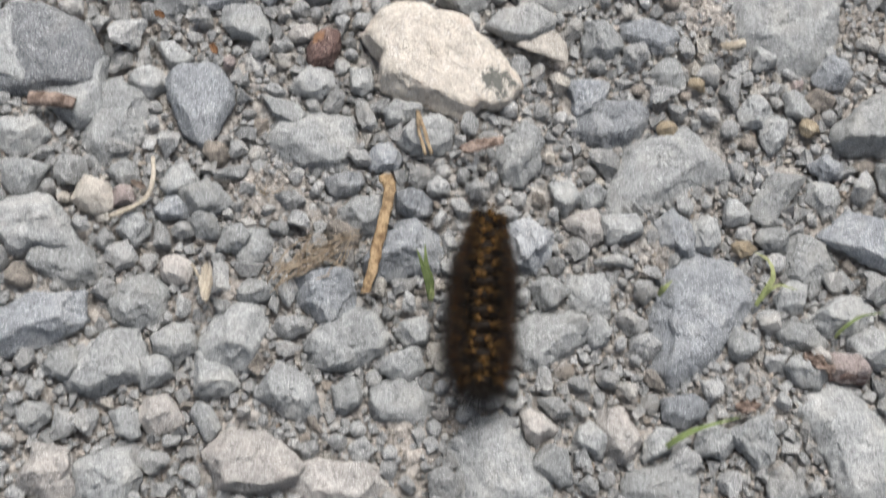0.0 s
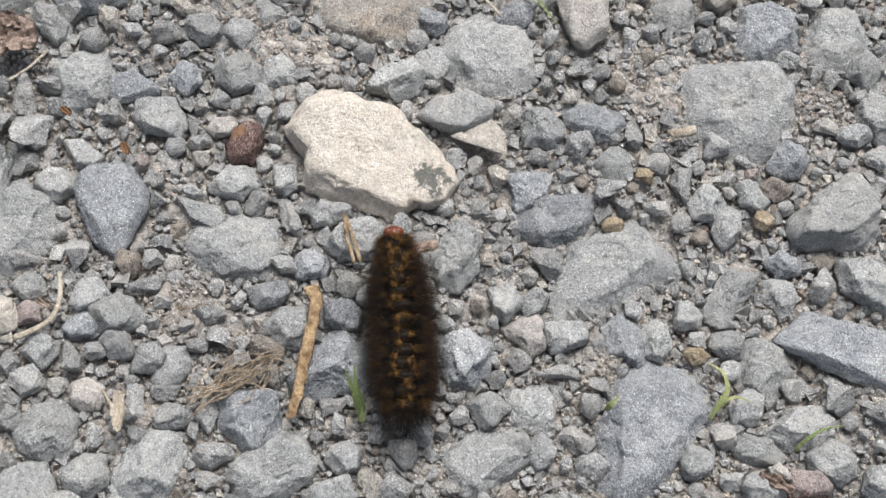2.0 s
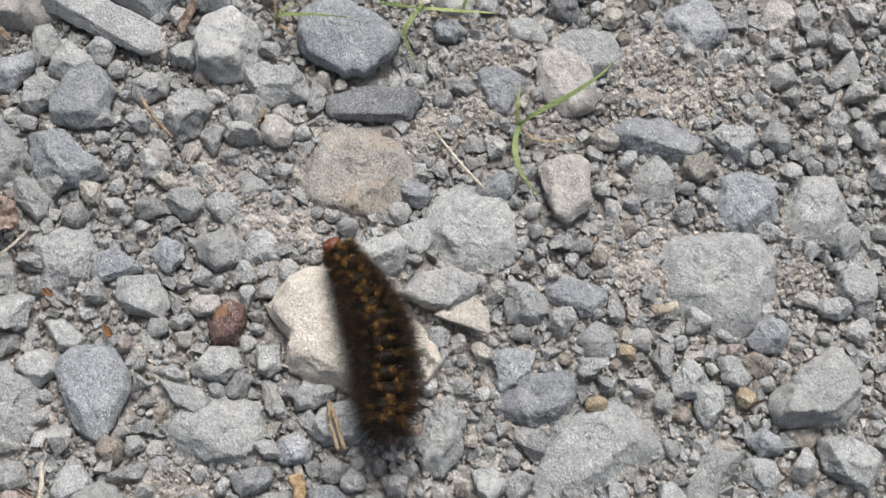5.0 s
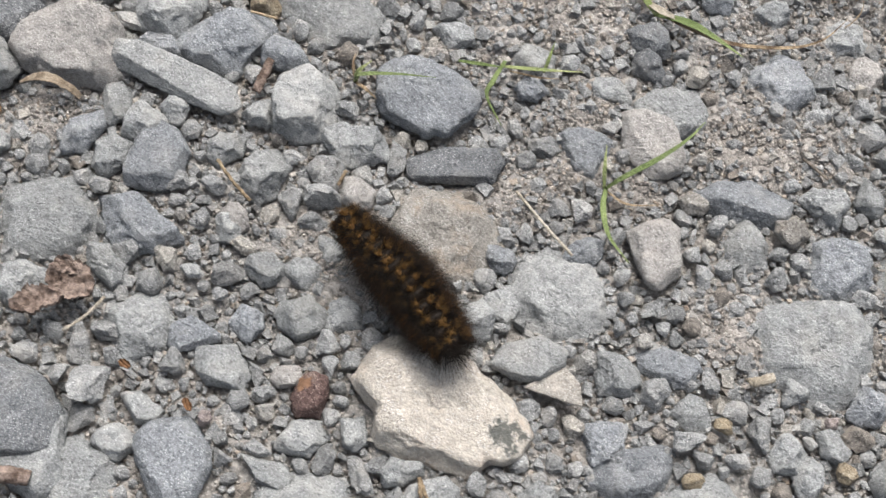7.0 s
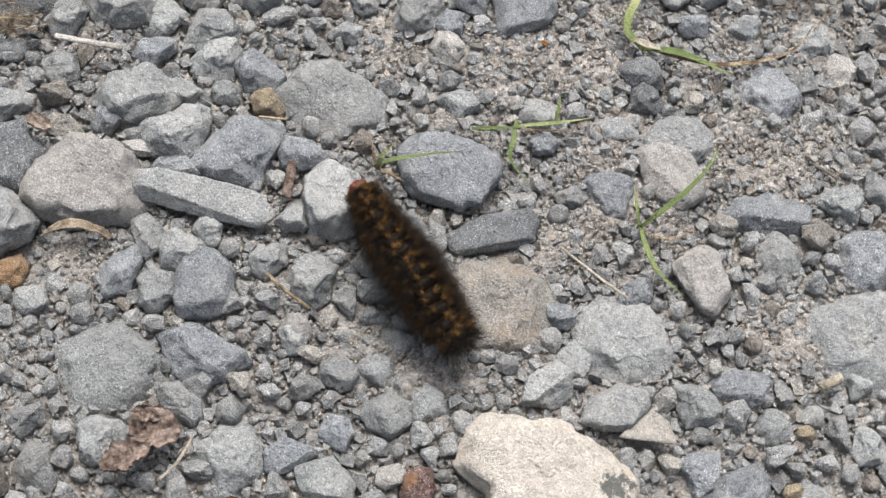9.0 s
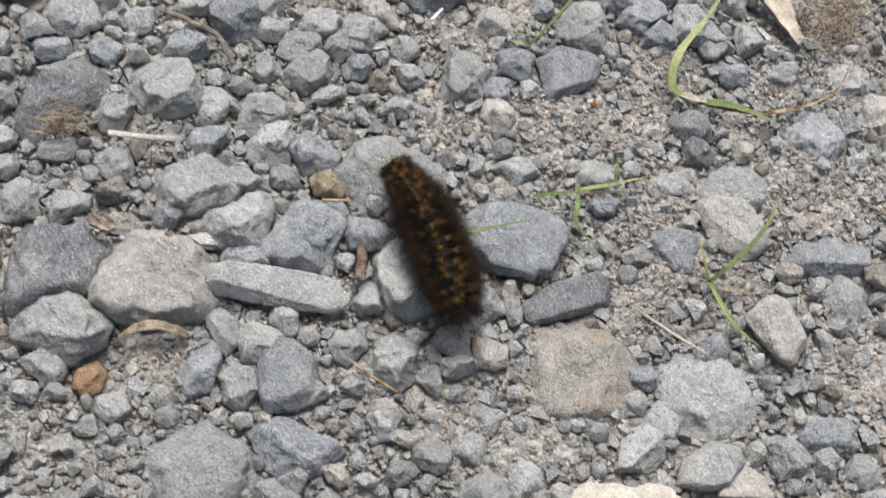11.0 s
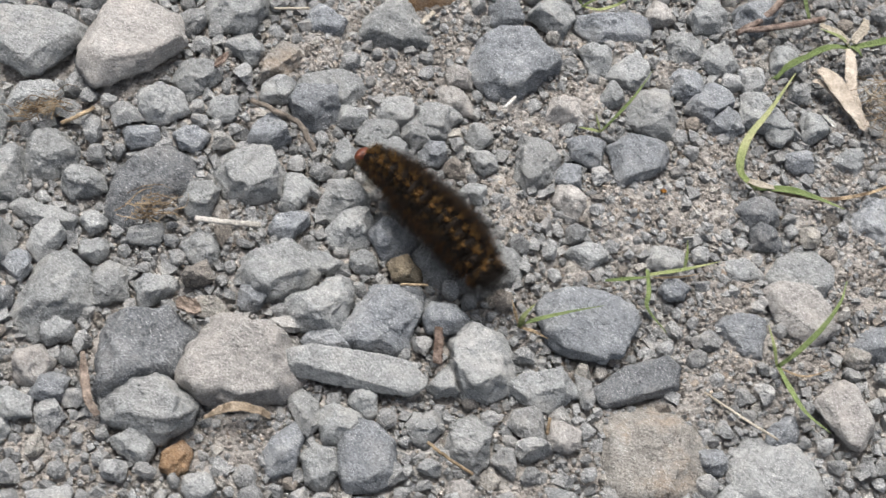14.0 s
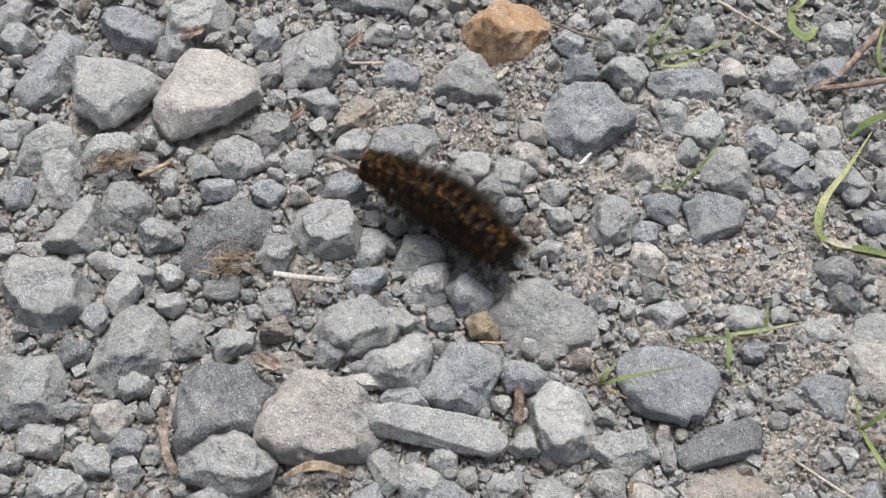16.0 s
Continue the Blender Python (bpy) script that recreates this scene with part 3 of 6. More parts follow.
stone(-87.4, 83.1, 18.6, 13.5, 45, "lump", "grey", sides=((-121, 8.0), (-94, 7.4), (-43, 6.9), (-12, 7.4), (31, 8.9), (87, 7.7), (132, 6.3), (160, 7.7)), lift=2, nicks=((112, 5.0, 30),))
stone(-54.3, -83.7, 19.6, 12.6, 0, "sunk", "grey")
stone(-87.9, 154.5, 21.5, 11.5, 1, "sunk", "grey")
stone(-175.7, 115.6, 21.7, 11.1, 65, "lump", "pale", sides=((-84, 7.0), (-15, 5.5), (4, 5.8), (65, 10.7), (145, 4.5), (155, 4.7)))
stone(-5.6, -86.9, 18.2, 13.0, 90, "lump", "grey", sides=((-140, 8.5), (-71, 7.2), (2, 6.4), (27, 6.4), (84, 9.1), (123, 8.3), (170, 5.5)))
stone(-60.6, -0.4, 16.8, 13.7, 125, "sunk", "grey", sides=((-145, 6.6), (-76, 7.8), (-19, 7.4), (33, 6.9), (96, 7.7), (141, 7.5)))
stone(32.1, 22.4, 17.2, 13.0, 170, "slab", "pale", sides=((-101, 6.5), (-86, 5.6), (-42, 6.0), (12, 8.9), (80, 6.6), (121, 5.3), (159, 7.2)), lift=2.5)
stone(7.5, 153.2, 15.4, 14.5, 95, "lump", "pale", sides=((-130, 8.4), (-85, 7.5), (-21, 6.3), (22, 7.0), (95, 7.9), (146, 6.5), (173, 6.2)))
stone(-28.1, 133.2, 17.2, 12.7, 240, "lump", "pale", sides=((-149, 7.7), (-58, 6.1), (-30, 6.2), (48, 6.8), (83, 7.7), (149, 6.4), (179, 5.7)))
stone(141.8, 14.0, 17.2, 12.5, 178, "lump", "grey")
stone(37.8, -87.9, 16.5, 13.0, 26, "sunk", "grey")
stone(11.3, -68.0, 15.1, 14.1, 115, "lump", "blue", sides=((-153, 6.8), (-111, 6.8), (-55, 8.1), (-5, 6.3), (27, 7.2), (112, 6.4), (132, 7.2)))
stone(43.7, 193.6, 18.5, 11.5, 28, "lump", "blue")
stone(-92.4, 147.8, 14.8, 14.3, 10, "lump", "blue", sides=((-165, 7.4), (-111, 6.9), (-49, 6.4), (13, 7.1), (95, 6.2), (148, 7.0)))
stone(12.0, -95.0, 17.9, 11.7, 0, "lump", "grey")
stone(-19.5, -129.3, 17.4, 12.0, 36, "lump", "grey")
stone(-16.6, 213.8, 20.4, 10.2, 8, "lump", "dark")
stone(29.7, 83.8, 16.8, 12.3, 94, "sunk", "blue")
stone(-186.4, 140.5, 18.1, 11.3, 35, "lump", "pale", sides=((-133, 9.5), (-70, 5.4), (-57, 5.2), (9, 8.2), (59, 7.3), (127, 5.7), (175, 6.7)))
stone(88.6, 143.7, 14.4, 13.8, 111, "sunk", "grey")
stone(110.5, -0.2, 26.4, 7.5, 75, "lump", "grey", sides=((-85, 12.2), (-27, 3.8), (-17, 3.3), (20, 8.7), (125, 7.0), (167, 3.6), (179, 4.7)))
stone(-181.9, 131.2, 18.0, 10.9, 90, "lump", "pale", sides=((-140, 6.0), (-64, 8.3), (-3, 5.1), (44, 6.7), (116, 7.5), (179, 5.6)))
stone(-163.1, 124.3, 15.4, 12.6, 10, "lump", "pale", sides=((-130, 6.9), (-70, 5.6), (-1, 7.5), (53, 6.3), (100, 6.2), (170, 6.6)))
stone(-33.1, -132.7, 14.4, 13.4, 31, "lump", "warm")
stone(-22.5, 185.8, 17.1, 11.1, 13, "lump", "grey")
stone(43.9, -14.2, 16.7, 11.2, 95, "lump", "grey", sides=((-177, 5.2), (-146, 6.4), (-79, 8.0), (-23, 5.5), (16, 5.6), (78, 7.7), (141, 6.5)))
stone(104.0, -85.1, 21.7, 8.5, 16, "sunk", "grey")
stone(26.1, 159.2, 16.5, 11.0, 22, "lump", "blue")
stone(-27.9, 63.5, 17.7, 10.2, 185, "lump", "grey", sides=((-136, 6.7), (-87, 5.3), (-54, 6.1), (4, 7.8), (97, 4.6), (127, 6.4)))
stone(42.0, 157.2, 15.4, 11.5, 136, "lump", "grey")
stone(122.9, -15.0, 13.9, 12.3, 85, "sunk", "grey", sides=((-166, 5.7), (-99, 7.2), (-34, 5.6), (26, 6.3), (85, 6.4), (174, 5.4)))
stone(54.2, -37.7, 14.7, 11.5, 105, "lump", "blue", sides=((-170, 5.7), (-152, 5.2), (-78, 7.2), (-24, 5.9), (15, 5.9), (71, 6.2), (124, 6.9)))
stone(-38.6, -4.0, 14.8, 11.3, 135, "slab", "grey", sides=((-128, 5.1), (-82, 5.1), (1, 7.2), (45, 5.3), (112, 5.3), (138, 6.9)))
stone(-82.7, 116.9, 13.0, 12.9, 175, "lump", "pale", sides=((-172, 6.3), (-116, 6.4), (-67, 5.6), (-6, 6.7), (54, 5.8), (95, 6.1), (167, 6.0)))
stone(54.7, 8.9, 13.6, 12.2, 20, "sunk", "blue")
stone(-170.1, 141.8, 16.4, 10.0, 15, "lump", "grey", sides=((-133, 8.5), (-75, 4.7), (-15, 6.7), (50, 6.9), (106, 5.2), (164, 5.8)))
stone(-102.7, 161.2, 17.3, 9.4, 240, "lump", "tan", sides=((-70, 5.0), (-44, 4.5), (7, 5.9), (77, 6.8), (149, 4.1), (170, 4.9)))
stone(27.1, 191.9, 13.8, 11.7, 45, "lump", "grey")
stone(-71.3, 131.1, 14.1, 11.4, 35, "lump", "grey", sides=((-148, 7.0), (-113, 6.2), (-55, 5.6), (-7, 5.8), (29, 6.7), (109, 5.5), (146, 5.4)))
stone(14.4, 26.7, 17.2, 9.3, 40, "lump", "grey", sides=((-90, 5.9), (-53, 4.6), (5, 6.4), (68, 7.1), (131, 4.4), (168, 5.7)))
stone(-47.7, 47.7, 12.8, 12.4, 145, "lump", "pale", sides=((-149, 5.8), (-125, 6.0), (-43, 6.0), (-6, 5.6), (62, 6.0), (120, 6.5), (166, 5.9)))
stone(-31.8, -86.5, 13.1, 12.0, 80, "lump", "grey", sides=((-138, 6.5), (-89, 6.2), (-53, 5.6), (8, 5.9), (72, 5.9), (138, 6.1), (171, 5.4)))
stone(49.7, 210.6, 12.7, 12.3, 7, "lump", "grey")
stone(91.1, -76.2, 15.3, 10.1, 127, "lump", "warm")
stone(134.9, -26.9, 15.5, 9.9, 60, "lump", "grey", sides=((-125, 7.6), (-66, 4.6), (-26, 5.0), (66, 7.3), (115, 4.7), (149, 4.7)))
stone(-134.9, 141.9, 14.1, 10.6, 0, "lump", "pale", sides=((-171, 6.3), (-91, 5.4), (-48, 5.9), (16, 6.8), (90, 5.1), (153, 6.9)))
stone(19.9, -18.5, 15.3, 9.8, 215, "lump", "pale", sides=((-123, 7.1), (-64, 4.9), (-42, 5.1), (12, 6.5), (69, 6.7), (125, 4.7), (172, 6.0)))
stone(19.2, 178.9, 13.7, 10.8, 28, "lump", "grey")
stone(134.9, 60.0, 14.4, 10.3, 105, "lump", "pale", sides=((-164, 5.2), (-122, 5.7), (-70, 7.2), (12, 4.7), (93, 6.5), (138, 6.8)))
stone(-79.1, -55.5, 15.3, 9.4, 16, "lump", "grey")
stone(-69.4, 105.2, 12.5, 11.4, 140, "lump", "blue", sides=((-154, 5.3), (-86, 5.1), (-33, 6.2), (44, 5.0), (76, 5.1), (142, 6.0)))
stone(-92.8, 0.4, 14.9, 9.5, 81, "lump", "grey")
stone(3.9, 206.8, 11.9, 11.9, 98, "lump", "grey")
stone(-168.8, 44.3, 14.9, 9.5, 15, "lump", "grey")
stone(-126.6, 152.4, 13.9, 10.2, 15, "lump", "grey", sides=((-152, 6.6), (-75, 4.9), (-38, 4.4), (37, 6.8), (97, 4.9), (160, 4.9)))
stone(-154.3, 115.8, 13.0, 10.9, 6, "lump", "grey")
stone(122.7, -66.5, 13.0, 10.8, 147, "lump", "grey")
stone(-22.7, 201.1, 12.0, 11.7, 7, "lump", "grey")
stone(19.1, 165.3, 13.5, 10.4, 113, "lump", "blue")
stone(-162.0, 105.1, 18.8, 7.2, 170, "lump", "pale", sides=((-128, 4.0), (-88, 3.9), (-16, 8.6), (68, 3.3), (79, 3.1), (127, 7.8)))
stone(40.6, 17.9, 15.2, 8.9, 0, "flake", "bone", sides=((-90, 3.2), (22, 5.2), (58, 4.6), (137, 4.0)), label="thin pale triangular flake of slate leaning on gravel", tall=0.6, lift=3)
stone(-80.5, 108.0, 12.9, 10.5, 10, "lump", "grey", sides=((-147, 5.9), (-73, 5.2), (-12, 5.3), (37, 6.8), (100, 4.9), (167, 5.7)))
stone(-120.9, 113.0, 12.5, 10.9, 4, "lump", "grey")
stone(73.2, -43.7, 12.7, 10.6, 179, "sunk", "grey")
stone(53.4, 27.5, 12.9, 10.4, 145, "lump", "grey")
stone(36.7, 122.3, 11.6, 11.4, 45, "lump", "dark", sides=((-139, 5.5), (-107, 4.3), (-43, 5.7), (19, 5.7), (87, 4.4), (132, 5.4)))
stone(1.0, 166.8, 16.0, 8.2, 11, "lump", "grey")
stone(-68.3, 147.2, 12.5, 10.5, 25, "lump", "pale", sides=((-179, 5.6), (-133, 5.5), (-65, 5.0), (-22, 5.8), (45, 5.3), (108, 5.0)))
stone(-142.8, 87.1, 14.1, 9.2, 100, "lump", "pale", sides=((-173, 4.3), (-74, 6.0), (-57, 5.4), (8, 4.4), (47, 6.1), (136, 5.1)))
stone(-24.7, 14.8, 11.6, 11.1, 215, "lump", "grey", sides=((-146, 5.4), (-111, 5.5), (-49, 5.5), (14, 5.7), (62, 5.6), (127, 5.2)))
stone(-27.0, -55.1, 11.4, 11.2, 110, "lump", "grey")
stone(-81.2, 50.2, 12.1, 10.4, 170, "lump", "grey", sides=((-165, 5.1), (-80, 4.6), (-49, 4.4), (51, 4.9), (79, 4.4), (164, 4.9)))
stone(65.5, 33.2, 16.7, 7.6, 15, "sunk", "blue")
stone(20.5, 35.3, 14.1, 8.9, 12, "sunk", "grey")
stone(-9.2, 171.5, 12.2, 10.2, 161, "lump", "grey")
stone(-75.0, 11.6, 14.2, 8.7, 140, "lump", "grey")
stone(-57.9, 145.2, 11.9, 10.4, 100, "lump", "pale", sides=((-172, 4.7), (-84, 6.2), (-23, 4.8), (7, 5.2), (99, 5.5)))
stone(143.6, -32.8, 12.1, 10.2, 50, "lump", "grey", sides=((-153, 5.7), (-90, 4.9), (-43, 5.1), (20, 5.6), (70, 5.1), (141, 4.8)))
stone(93.0, 90.5, 12.8, 9.6, 20, "lump", "grey")
stone(-58.1, 145.5, 12.4, 9.8, 90, "lump", "grey", sides=((-179, 4.9), (-95, 6.1), (-51, 5.4), (0, 4.9), (85, 6.1), (129, 5.4)))
stone(-35.6, 186.3, 11.4, 10.5, 175, "lump", "blue")
stone(30.3, 152.8, 13.4, 8.9, 21, "lump", "blue")
stone(51.3, 176.9, 11.0, 10.8, 6, "lump", "grey")
stone(89.9, -20.7, 13.9, 8.5, 130, "lump", "blue", sides=((-146, 4.4), (-101, 4.5), (-49, 6.8), (38, 3.8), (67, 4.5), (149, 6.2)))
stone(-201.2, 177.5, 11.5, 10.3, 97, "lump", "grey")
stone(-7.2, -96.8, 15.0, 7.8, 137, "lump", "grey")
stone(-174.6, 55.1, 14.3, 8.2, 179, "lump", "pale")
stone(-18.4, 152.7, 10.8, 10.8, 5, "lump", "warm")
stone(155.4, -33.7, 12.2, 9.5, 19, "lump", "grey")
stone(-94.4, 43.2, 11.2, 10.4, 110, "lump", "blue", sides=((-163, 4.9), (-74, 5.1), (-12, 3.7), (21, 5.2), (127, 4.2), (147, 3.9)))
stone(77.2, 72.6, 10.9, 10.6, 167, "sunk", "grey")
stone(29.7, 175.8, 11.0, 10.3, 58, "lump", "grey")
stone(-158.9, 61.9, 10.8, 10.5, 75, "lump", "warm", sides=((-148, 4.6), (-103, 5.2), (-24, 4.6), (44, 4.9), (102, 5.0), (171, 5.0)))
stone(-104.6, 137.2, 11.3, 10.0, 167, "lump", "blue")
stone(-15.1, -110.5, 11.5, 9.8, 21, "lump", "warm")
stone(-19.1, -92.9, 12.3, 9.2, 55, "lump", "grey", sides=((-140, 5.6), (-83, 4.6), (-33, 4.7), (24, 5.2), (103, 4.7), (145, 4.4)))
stone(12.2, -44.3, 11.1, 10.1, 30, "lump", "grey", sides=((-127, 4.7), (-63, 5.1), (-5, 4.9), (34, 4.9), (116, 4.8), (152, 4.9)))
stone(-112.1, 164.8, 12.4, 8.9, 119, "lump", "grey")
stone(-85.3, 39.0, 12.6, 8.7, 105, "lump", "grey", sides=((-165, 4.3), (-115, 5.5), (-37, 4.7), (15, 4.4), (84, 5.5), (140, 5.0)))
stone(9.0, 105.7, 12.1, 9.0, 4, "sunk", "grey")
stone(-90.0, 177.0, 12.0, 9.0, 150, "lump", "blue")
stone(115.5, 39.3, 12.0, 9.1, 36, "lump", "blue")
stone(-54.9, 81.3, 12.5, 8.7, 5, "lump", "blue", sides=((-157, 5.4), (-83, 3.9), (-43, 4.9), (40, 5.1), (87, 4.1), (150, 5.1)), lift=2)
stone(-72.8, -66.5, 11.7, 9.2, 21, "lump", "grey")
stone(-103.2, 151.6, 12.2, 8.8, 18, "lump", "grey")
stone(-29.1, 26.1, 10.5, 10.2, 21, "sunk", "grey")
stone(-131.1, 186.8, 10.5, 10.2, 150, "lump", "blue")
stone(-38.8, 195.8, 11.1, 9.4, 175, "lump", "blue")
stone(129.6, -44.2, 12.4, 8.4, 9, "lump", "grey")
stone(-156.5, 178.3, 11.0, 9.4, 175, "lump", "grey")
stone(57.5, 153.5, 10.3, 10.0, 95, "lump", "grey")
stone(-55.6, -29.2, 10.6, 9.6, 31, "lump", "pale")
stone(113.0, -70.1, 11.2, 9.1, 10, "lump", "grey")
stone(-131.3, 86.0, 11.9, 8.5, 10, "block", "grey")
stone(105.2, 17.1, 12.2, 8.2, 95, "lump", "grey")
stone(-96.4, 117.8, 14.3, 7.0, 85, "lump", "grey")
stone(-51.7, 153.5, 10.1, 9.9, 6, "lump", "warm")
stone(-15.6, -3.3, 11.9, 8.2, 95, "lump", "maroon", sides=((-175, 4.1), (-146, 4.5), (-70, 5.4), (-3, 4.0), (16, 4.1), (85, 5.5), (139, 5.0)))
stone(-14.4, 105.2, 12.5, 7.8, 4, "lump", "grey")
stone(-10.7, -63.2, 10.9, 9.0, 113, "sunk", "grey")
stone(-13.0, 139.5, 11.0, 8.8, 27, "lump", "blue")
stone(103.5, -64.7, 11.7, 8.3, 21, "lump", "blue")
stone(38.5, 115.3, 10.5, 9.2, 173, "lump", "dark")
stone(-14.2, -14.4, 9.8, 9.8, 75, "lump", "pale", sides=((-109, 4.8), (-85, 4.1), (-27, 4.8), (51, 4.4), (104, 4.7), (166, 4.3)))
stone(128.1, 72.1, 10.0, 9.5, 110, "lump", "grey")
stone(-204.3, 185.7, 11.7, 8.1, 162, "lump", "grey")
stone(-154.5, 72.3, 11.6, 8.1, 16, "lump", "grey")
stone(-37.7, 23.9, 11.6, 8.1, 167, "lump", "grey")
stone(-63.2, 140.5, 9.8, 9.5, 6, "lump", "pale")
stone(-131.3, 42.1, 12.5, 7.5, 172, "lump", "grey")
stone(67.4, 142.5, 10.0, 9.3, 21, "lump", "grey")
stone(30.0, 103.6, 10.3, 9.1, 4, "sunk", "grey")
stone(-97.2, 107.4, 12.1, 7.7, 10, "lump", "blue", sides=((-150, 5.7), (-93, 4.1), (-44, 3.6), (15, 5.9), (100, 3.4), (143, 4.3)))
stone(-17.8, 122.1, 10.3, 9.0, 173, "lump", "warm")
stone(78.9, -89.6, 12.5, 7.4, 118, "lump", "grey")
stone(-74.0, 139.8, 16.2, 5.6, 17, "lump", "grey")
stone(-85.7, 72.8, 14.3, 6.4, 167, "lump", "blue")
stone(23.3, -37.7, 11.0, 8.3, 179, "lump", "blue")
stone(-160.8, 98.1, 11.8, 7.7, 23, "lump", "pale")
stone(75.6, -23.9, 10.8, 8.3, 20, "lump", "grey")
stone(-192.1, 124.8, 12.2, 7.3, 64, "lump", "blue")
stone(98.8, 21.7, 10.2, 8.7, 65, "lump", "grey", sides=((-150, 3.9), (-79, 4.7), (-7, 3.8), (53, 4.0), (156, 3.8)))
stone(35.7, -78.4, 10.9, 8.1, 19, "lump", "grey")
stone(12.6, 190.3, 9.9, 8.9, 7, "lump", "warm")
stone(96.7, 135.6, 9.7, 9.1, 21, "sunk", "warm")
stone(46.7, 150.7, 12.4, 7.0, 44, "lump", "grey")
stone(-139.3, 131.5, 12.3, 7.0, 11, "lump", "blue")
stone(126.4, -35.9, 12.9, 6.6, 10, "lump", "grey", sides=((-130, 5.0), (-78, 2.9), (-29, 5.4), (61, 3.9), (95, 3.3), (152, 4.6)))
stone(-20.1, -24.7, 15.8, 5.4, 4, "lump", "grey")
stone(-90.1, 53.4, 13.4, 6.3, 110, "lump", "pale", sides=((-159, 2.8), (-134, 4.1), (-34, 5.3), (15, 3.2), (55, 4.2), (112, 6.1)))
stone(-197.0, 144.5, 11.3, 7.5, 97, "lump", "grey")
stone(-59.1, 51.3, 9.7, 8.7, 15, "lump", "pale", sides=((-154, 4.7), (-97, 4.3), (-45, 3.8), (15, 4.6), (93, 3.9), (142, 4.0)))
stone(-47.9, 1.6, 14.4, 5.8, 15, "lump", "blue")
stone(73.5, 24.1, 9.3, 8.9, 20, "sunk", "grey")
stone(67.1, -26.6, 10.7, 7.8, 9, "lump", "warm")
stone(-65.5, 96.0, 10.0, 8.2, 4, "block", "sand")
stone(-54.0, -64.9, 9.2, 8.9, 90, "lump", "bone", sides=((-102, 4.2), (-51, 4.7), (0, 4.5), (35, 4.3), (96, 4.3), (177, 4.2)), lift=1)
stone(-161.8, 51.0, 10.2, 8.0, 153, "lump", "grey")
stone(-20.8, -101.3, 9.4, 8.6, 34, "lump", "grey")
stone(-41.4, -108.4, 9.5, 8.6, 26, "lump", "grey")
stone(-35.5, -54.2, 11.0, 7.3, 42, "lump", "grey")
stone(39.7, 168.4, 9.3, 8.6, 95, "lump", "grey")
stone(123.1, 4.5, 9.1, 8.7, 20, "sunk", "grey")
stone(63.1, -47.7, 10.0, 7.9, 138, "lump", "grey")
stone(-119.9, 98.4, 9.4, 8.4, 135, "lump", "grey", sides=((-136, 3.6), (-61, 4.7), (5, 4.0), (64, 4.2), (135, 4.3)))
stone(50.9, 99.9, 9.5, 8.3, 161, "lump", "grey")
stone(11.0, -14.5, 11.8, 6.7, 36, "lump", "grey")
stone(-125.7, 131.8, 11.2, 7.0, 179, "lump", "blue")
stone(25.9, -91.1, 9.9, 7.9, 121, "lump", "grey")
stone(140.0, -39.9, 11.0, 7.1, 15, "block", "pink", sides=((-151, 5.0), (-95, 4.0), (-64, 3.4), (-4, 5.1), (66, 4.3), (103, 3.3), (167, 4.9)), lift=1)
stone(37.0, 56.5, 9.2, 8.4, 115, "lump", "blue")
stone(-120.9, 39.6, 9.9, 7.8, 41, "lump", "ochre")
stone(-54.0, 63.3, 9.7, 8.0, 100, "lump", "pale")
stone(58.0, -20.7, 9.1, 8.5, 178, "lump", "grey")
stone(-75.6, 57.0, 9.3, 8.3, 130, "lump", "grey", sides=((-140, 3.3), (-126, 3.3), (-49, 4.2), (-3, 3.8), (82, 3.5), (108, 3.5)))
stone(84.5, -80.1, 9.7, 7.9, 170, "lump", "grey")
stone(-96.9, 192.0, 9.8, 7.8, 168, "lump", "pale")
stone(96.4, -18.2, 9.6, 8.0, 70, "lump", "grey", sides=((-158, 3.3), (-93, 4.7), (-27, 3.9), (35, 3.4), (81, 4.7), (160, 3.9)))
stone(140.0, -40.4, 10.2, 7.4, 15, "lump", "maroon", sides=((-167, 4.3), (-71, 3.0), (-7, 5.0), (84, 3.0), (133, 4.6)))
stone(-14.7, 19.3, 9.4, 8.0, 167, "sunk", "grey")
stone(11.6, -28.0, 9.6, 7.8, 168, "lump", "blue")
stone(-18.3, 129.9, 10.0, 7.4, 97, "lump", "blue")
stone(35.2, -69.6, 8.9, 8.2, 179, "lump", "grey")
stone(-41.1, -69.0, 9.6, 7.7, 30, "lump", "grey")
stone(-22.6, 50.1, 9.5, 7.7, 3, "lump", "warm")
stone(-3.7, -108.3, 11.0, 6.6, 142, "lump", "grey")
stone(-182.7, 63.0, 9.0, 8.0, 95, "lump", "blue")
stone(-52.2, -19.6, 11.1, 6.5, 160, "lump", "pale", sides=((-132, 2.9), (-70, 3.9), (-16, 4.6), (70, 2.8), (114, 4.0)))
stone(-80.5, 144.3, 9.9, 7.3, 5, "lump", "grey")
stone(-153.0, 56.2, 10.2, 7.0, 174, "lump", "blue")
stone(121.2, -26.9, 8.5, 8.4, 19, "lump", "grey")
stone(109.3, 27.2, 10.3, 6.9, 140, "lump", "grey", sides=((-153, 3.3), (-96, 3.6), (-19, 4.5), (49, 3.0), (124, 4.5)))
stone(-114.9, 33.1, 8.9, 8.0, 152, "lump", "pale")
stone(86.2, 78.2, 10.0, 7.1, 20, "lump", "tan", lift=1)
stone(113.6, -13.1, 8.7, 8.0, 178, "lump", "grey")
stone(-148.2, 96.0, 10.5, 6.6, 174, "lump", "pale")
stone(-83.2, 131.7, 8.5, 8.2, 5, "lump", "grey")
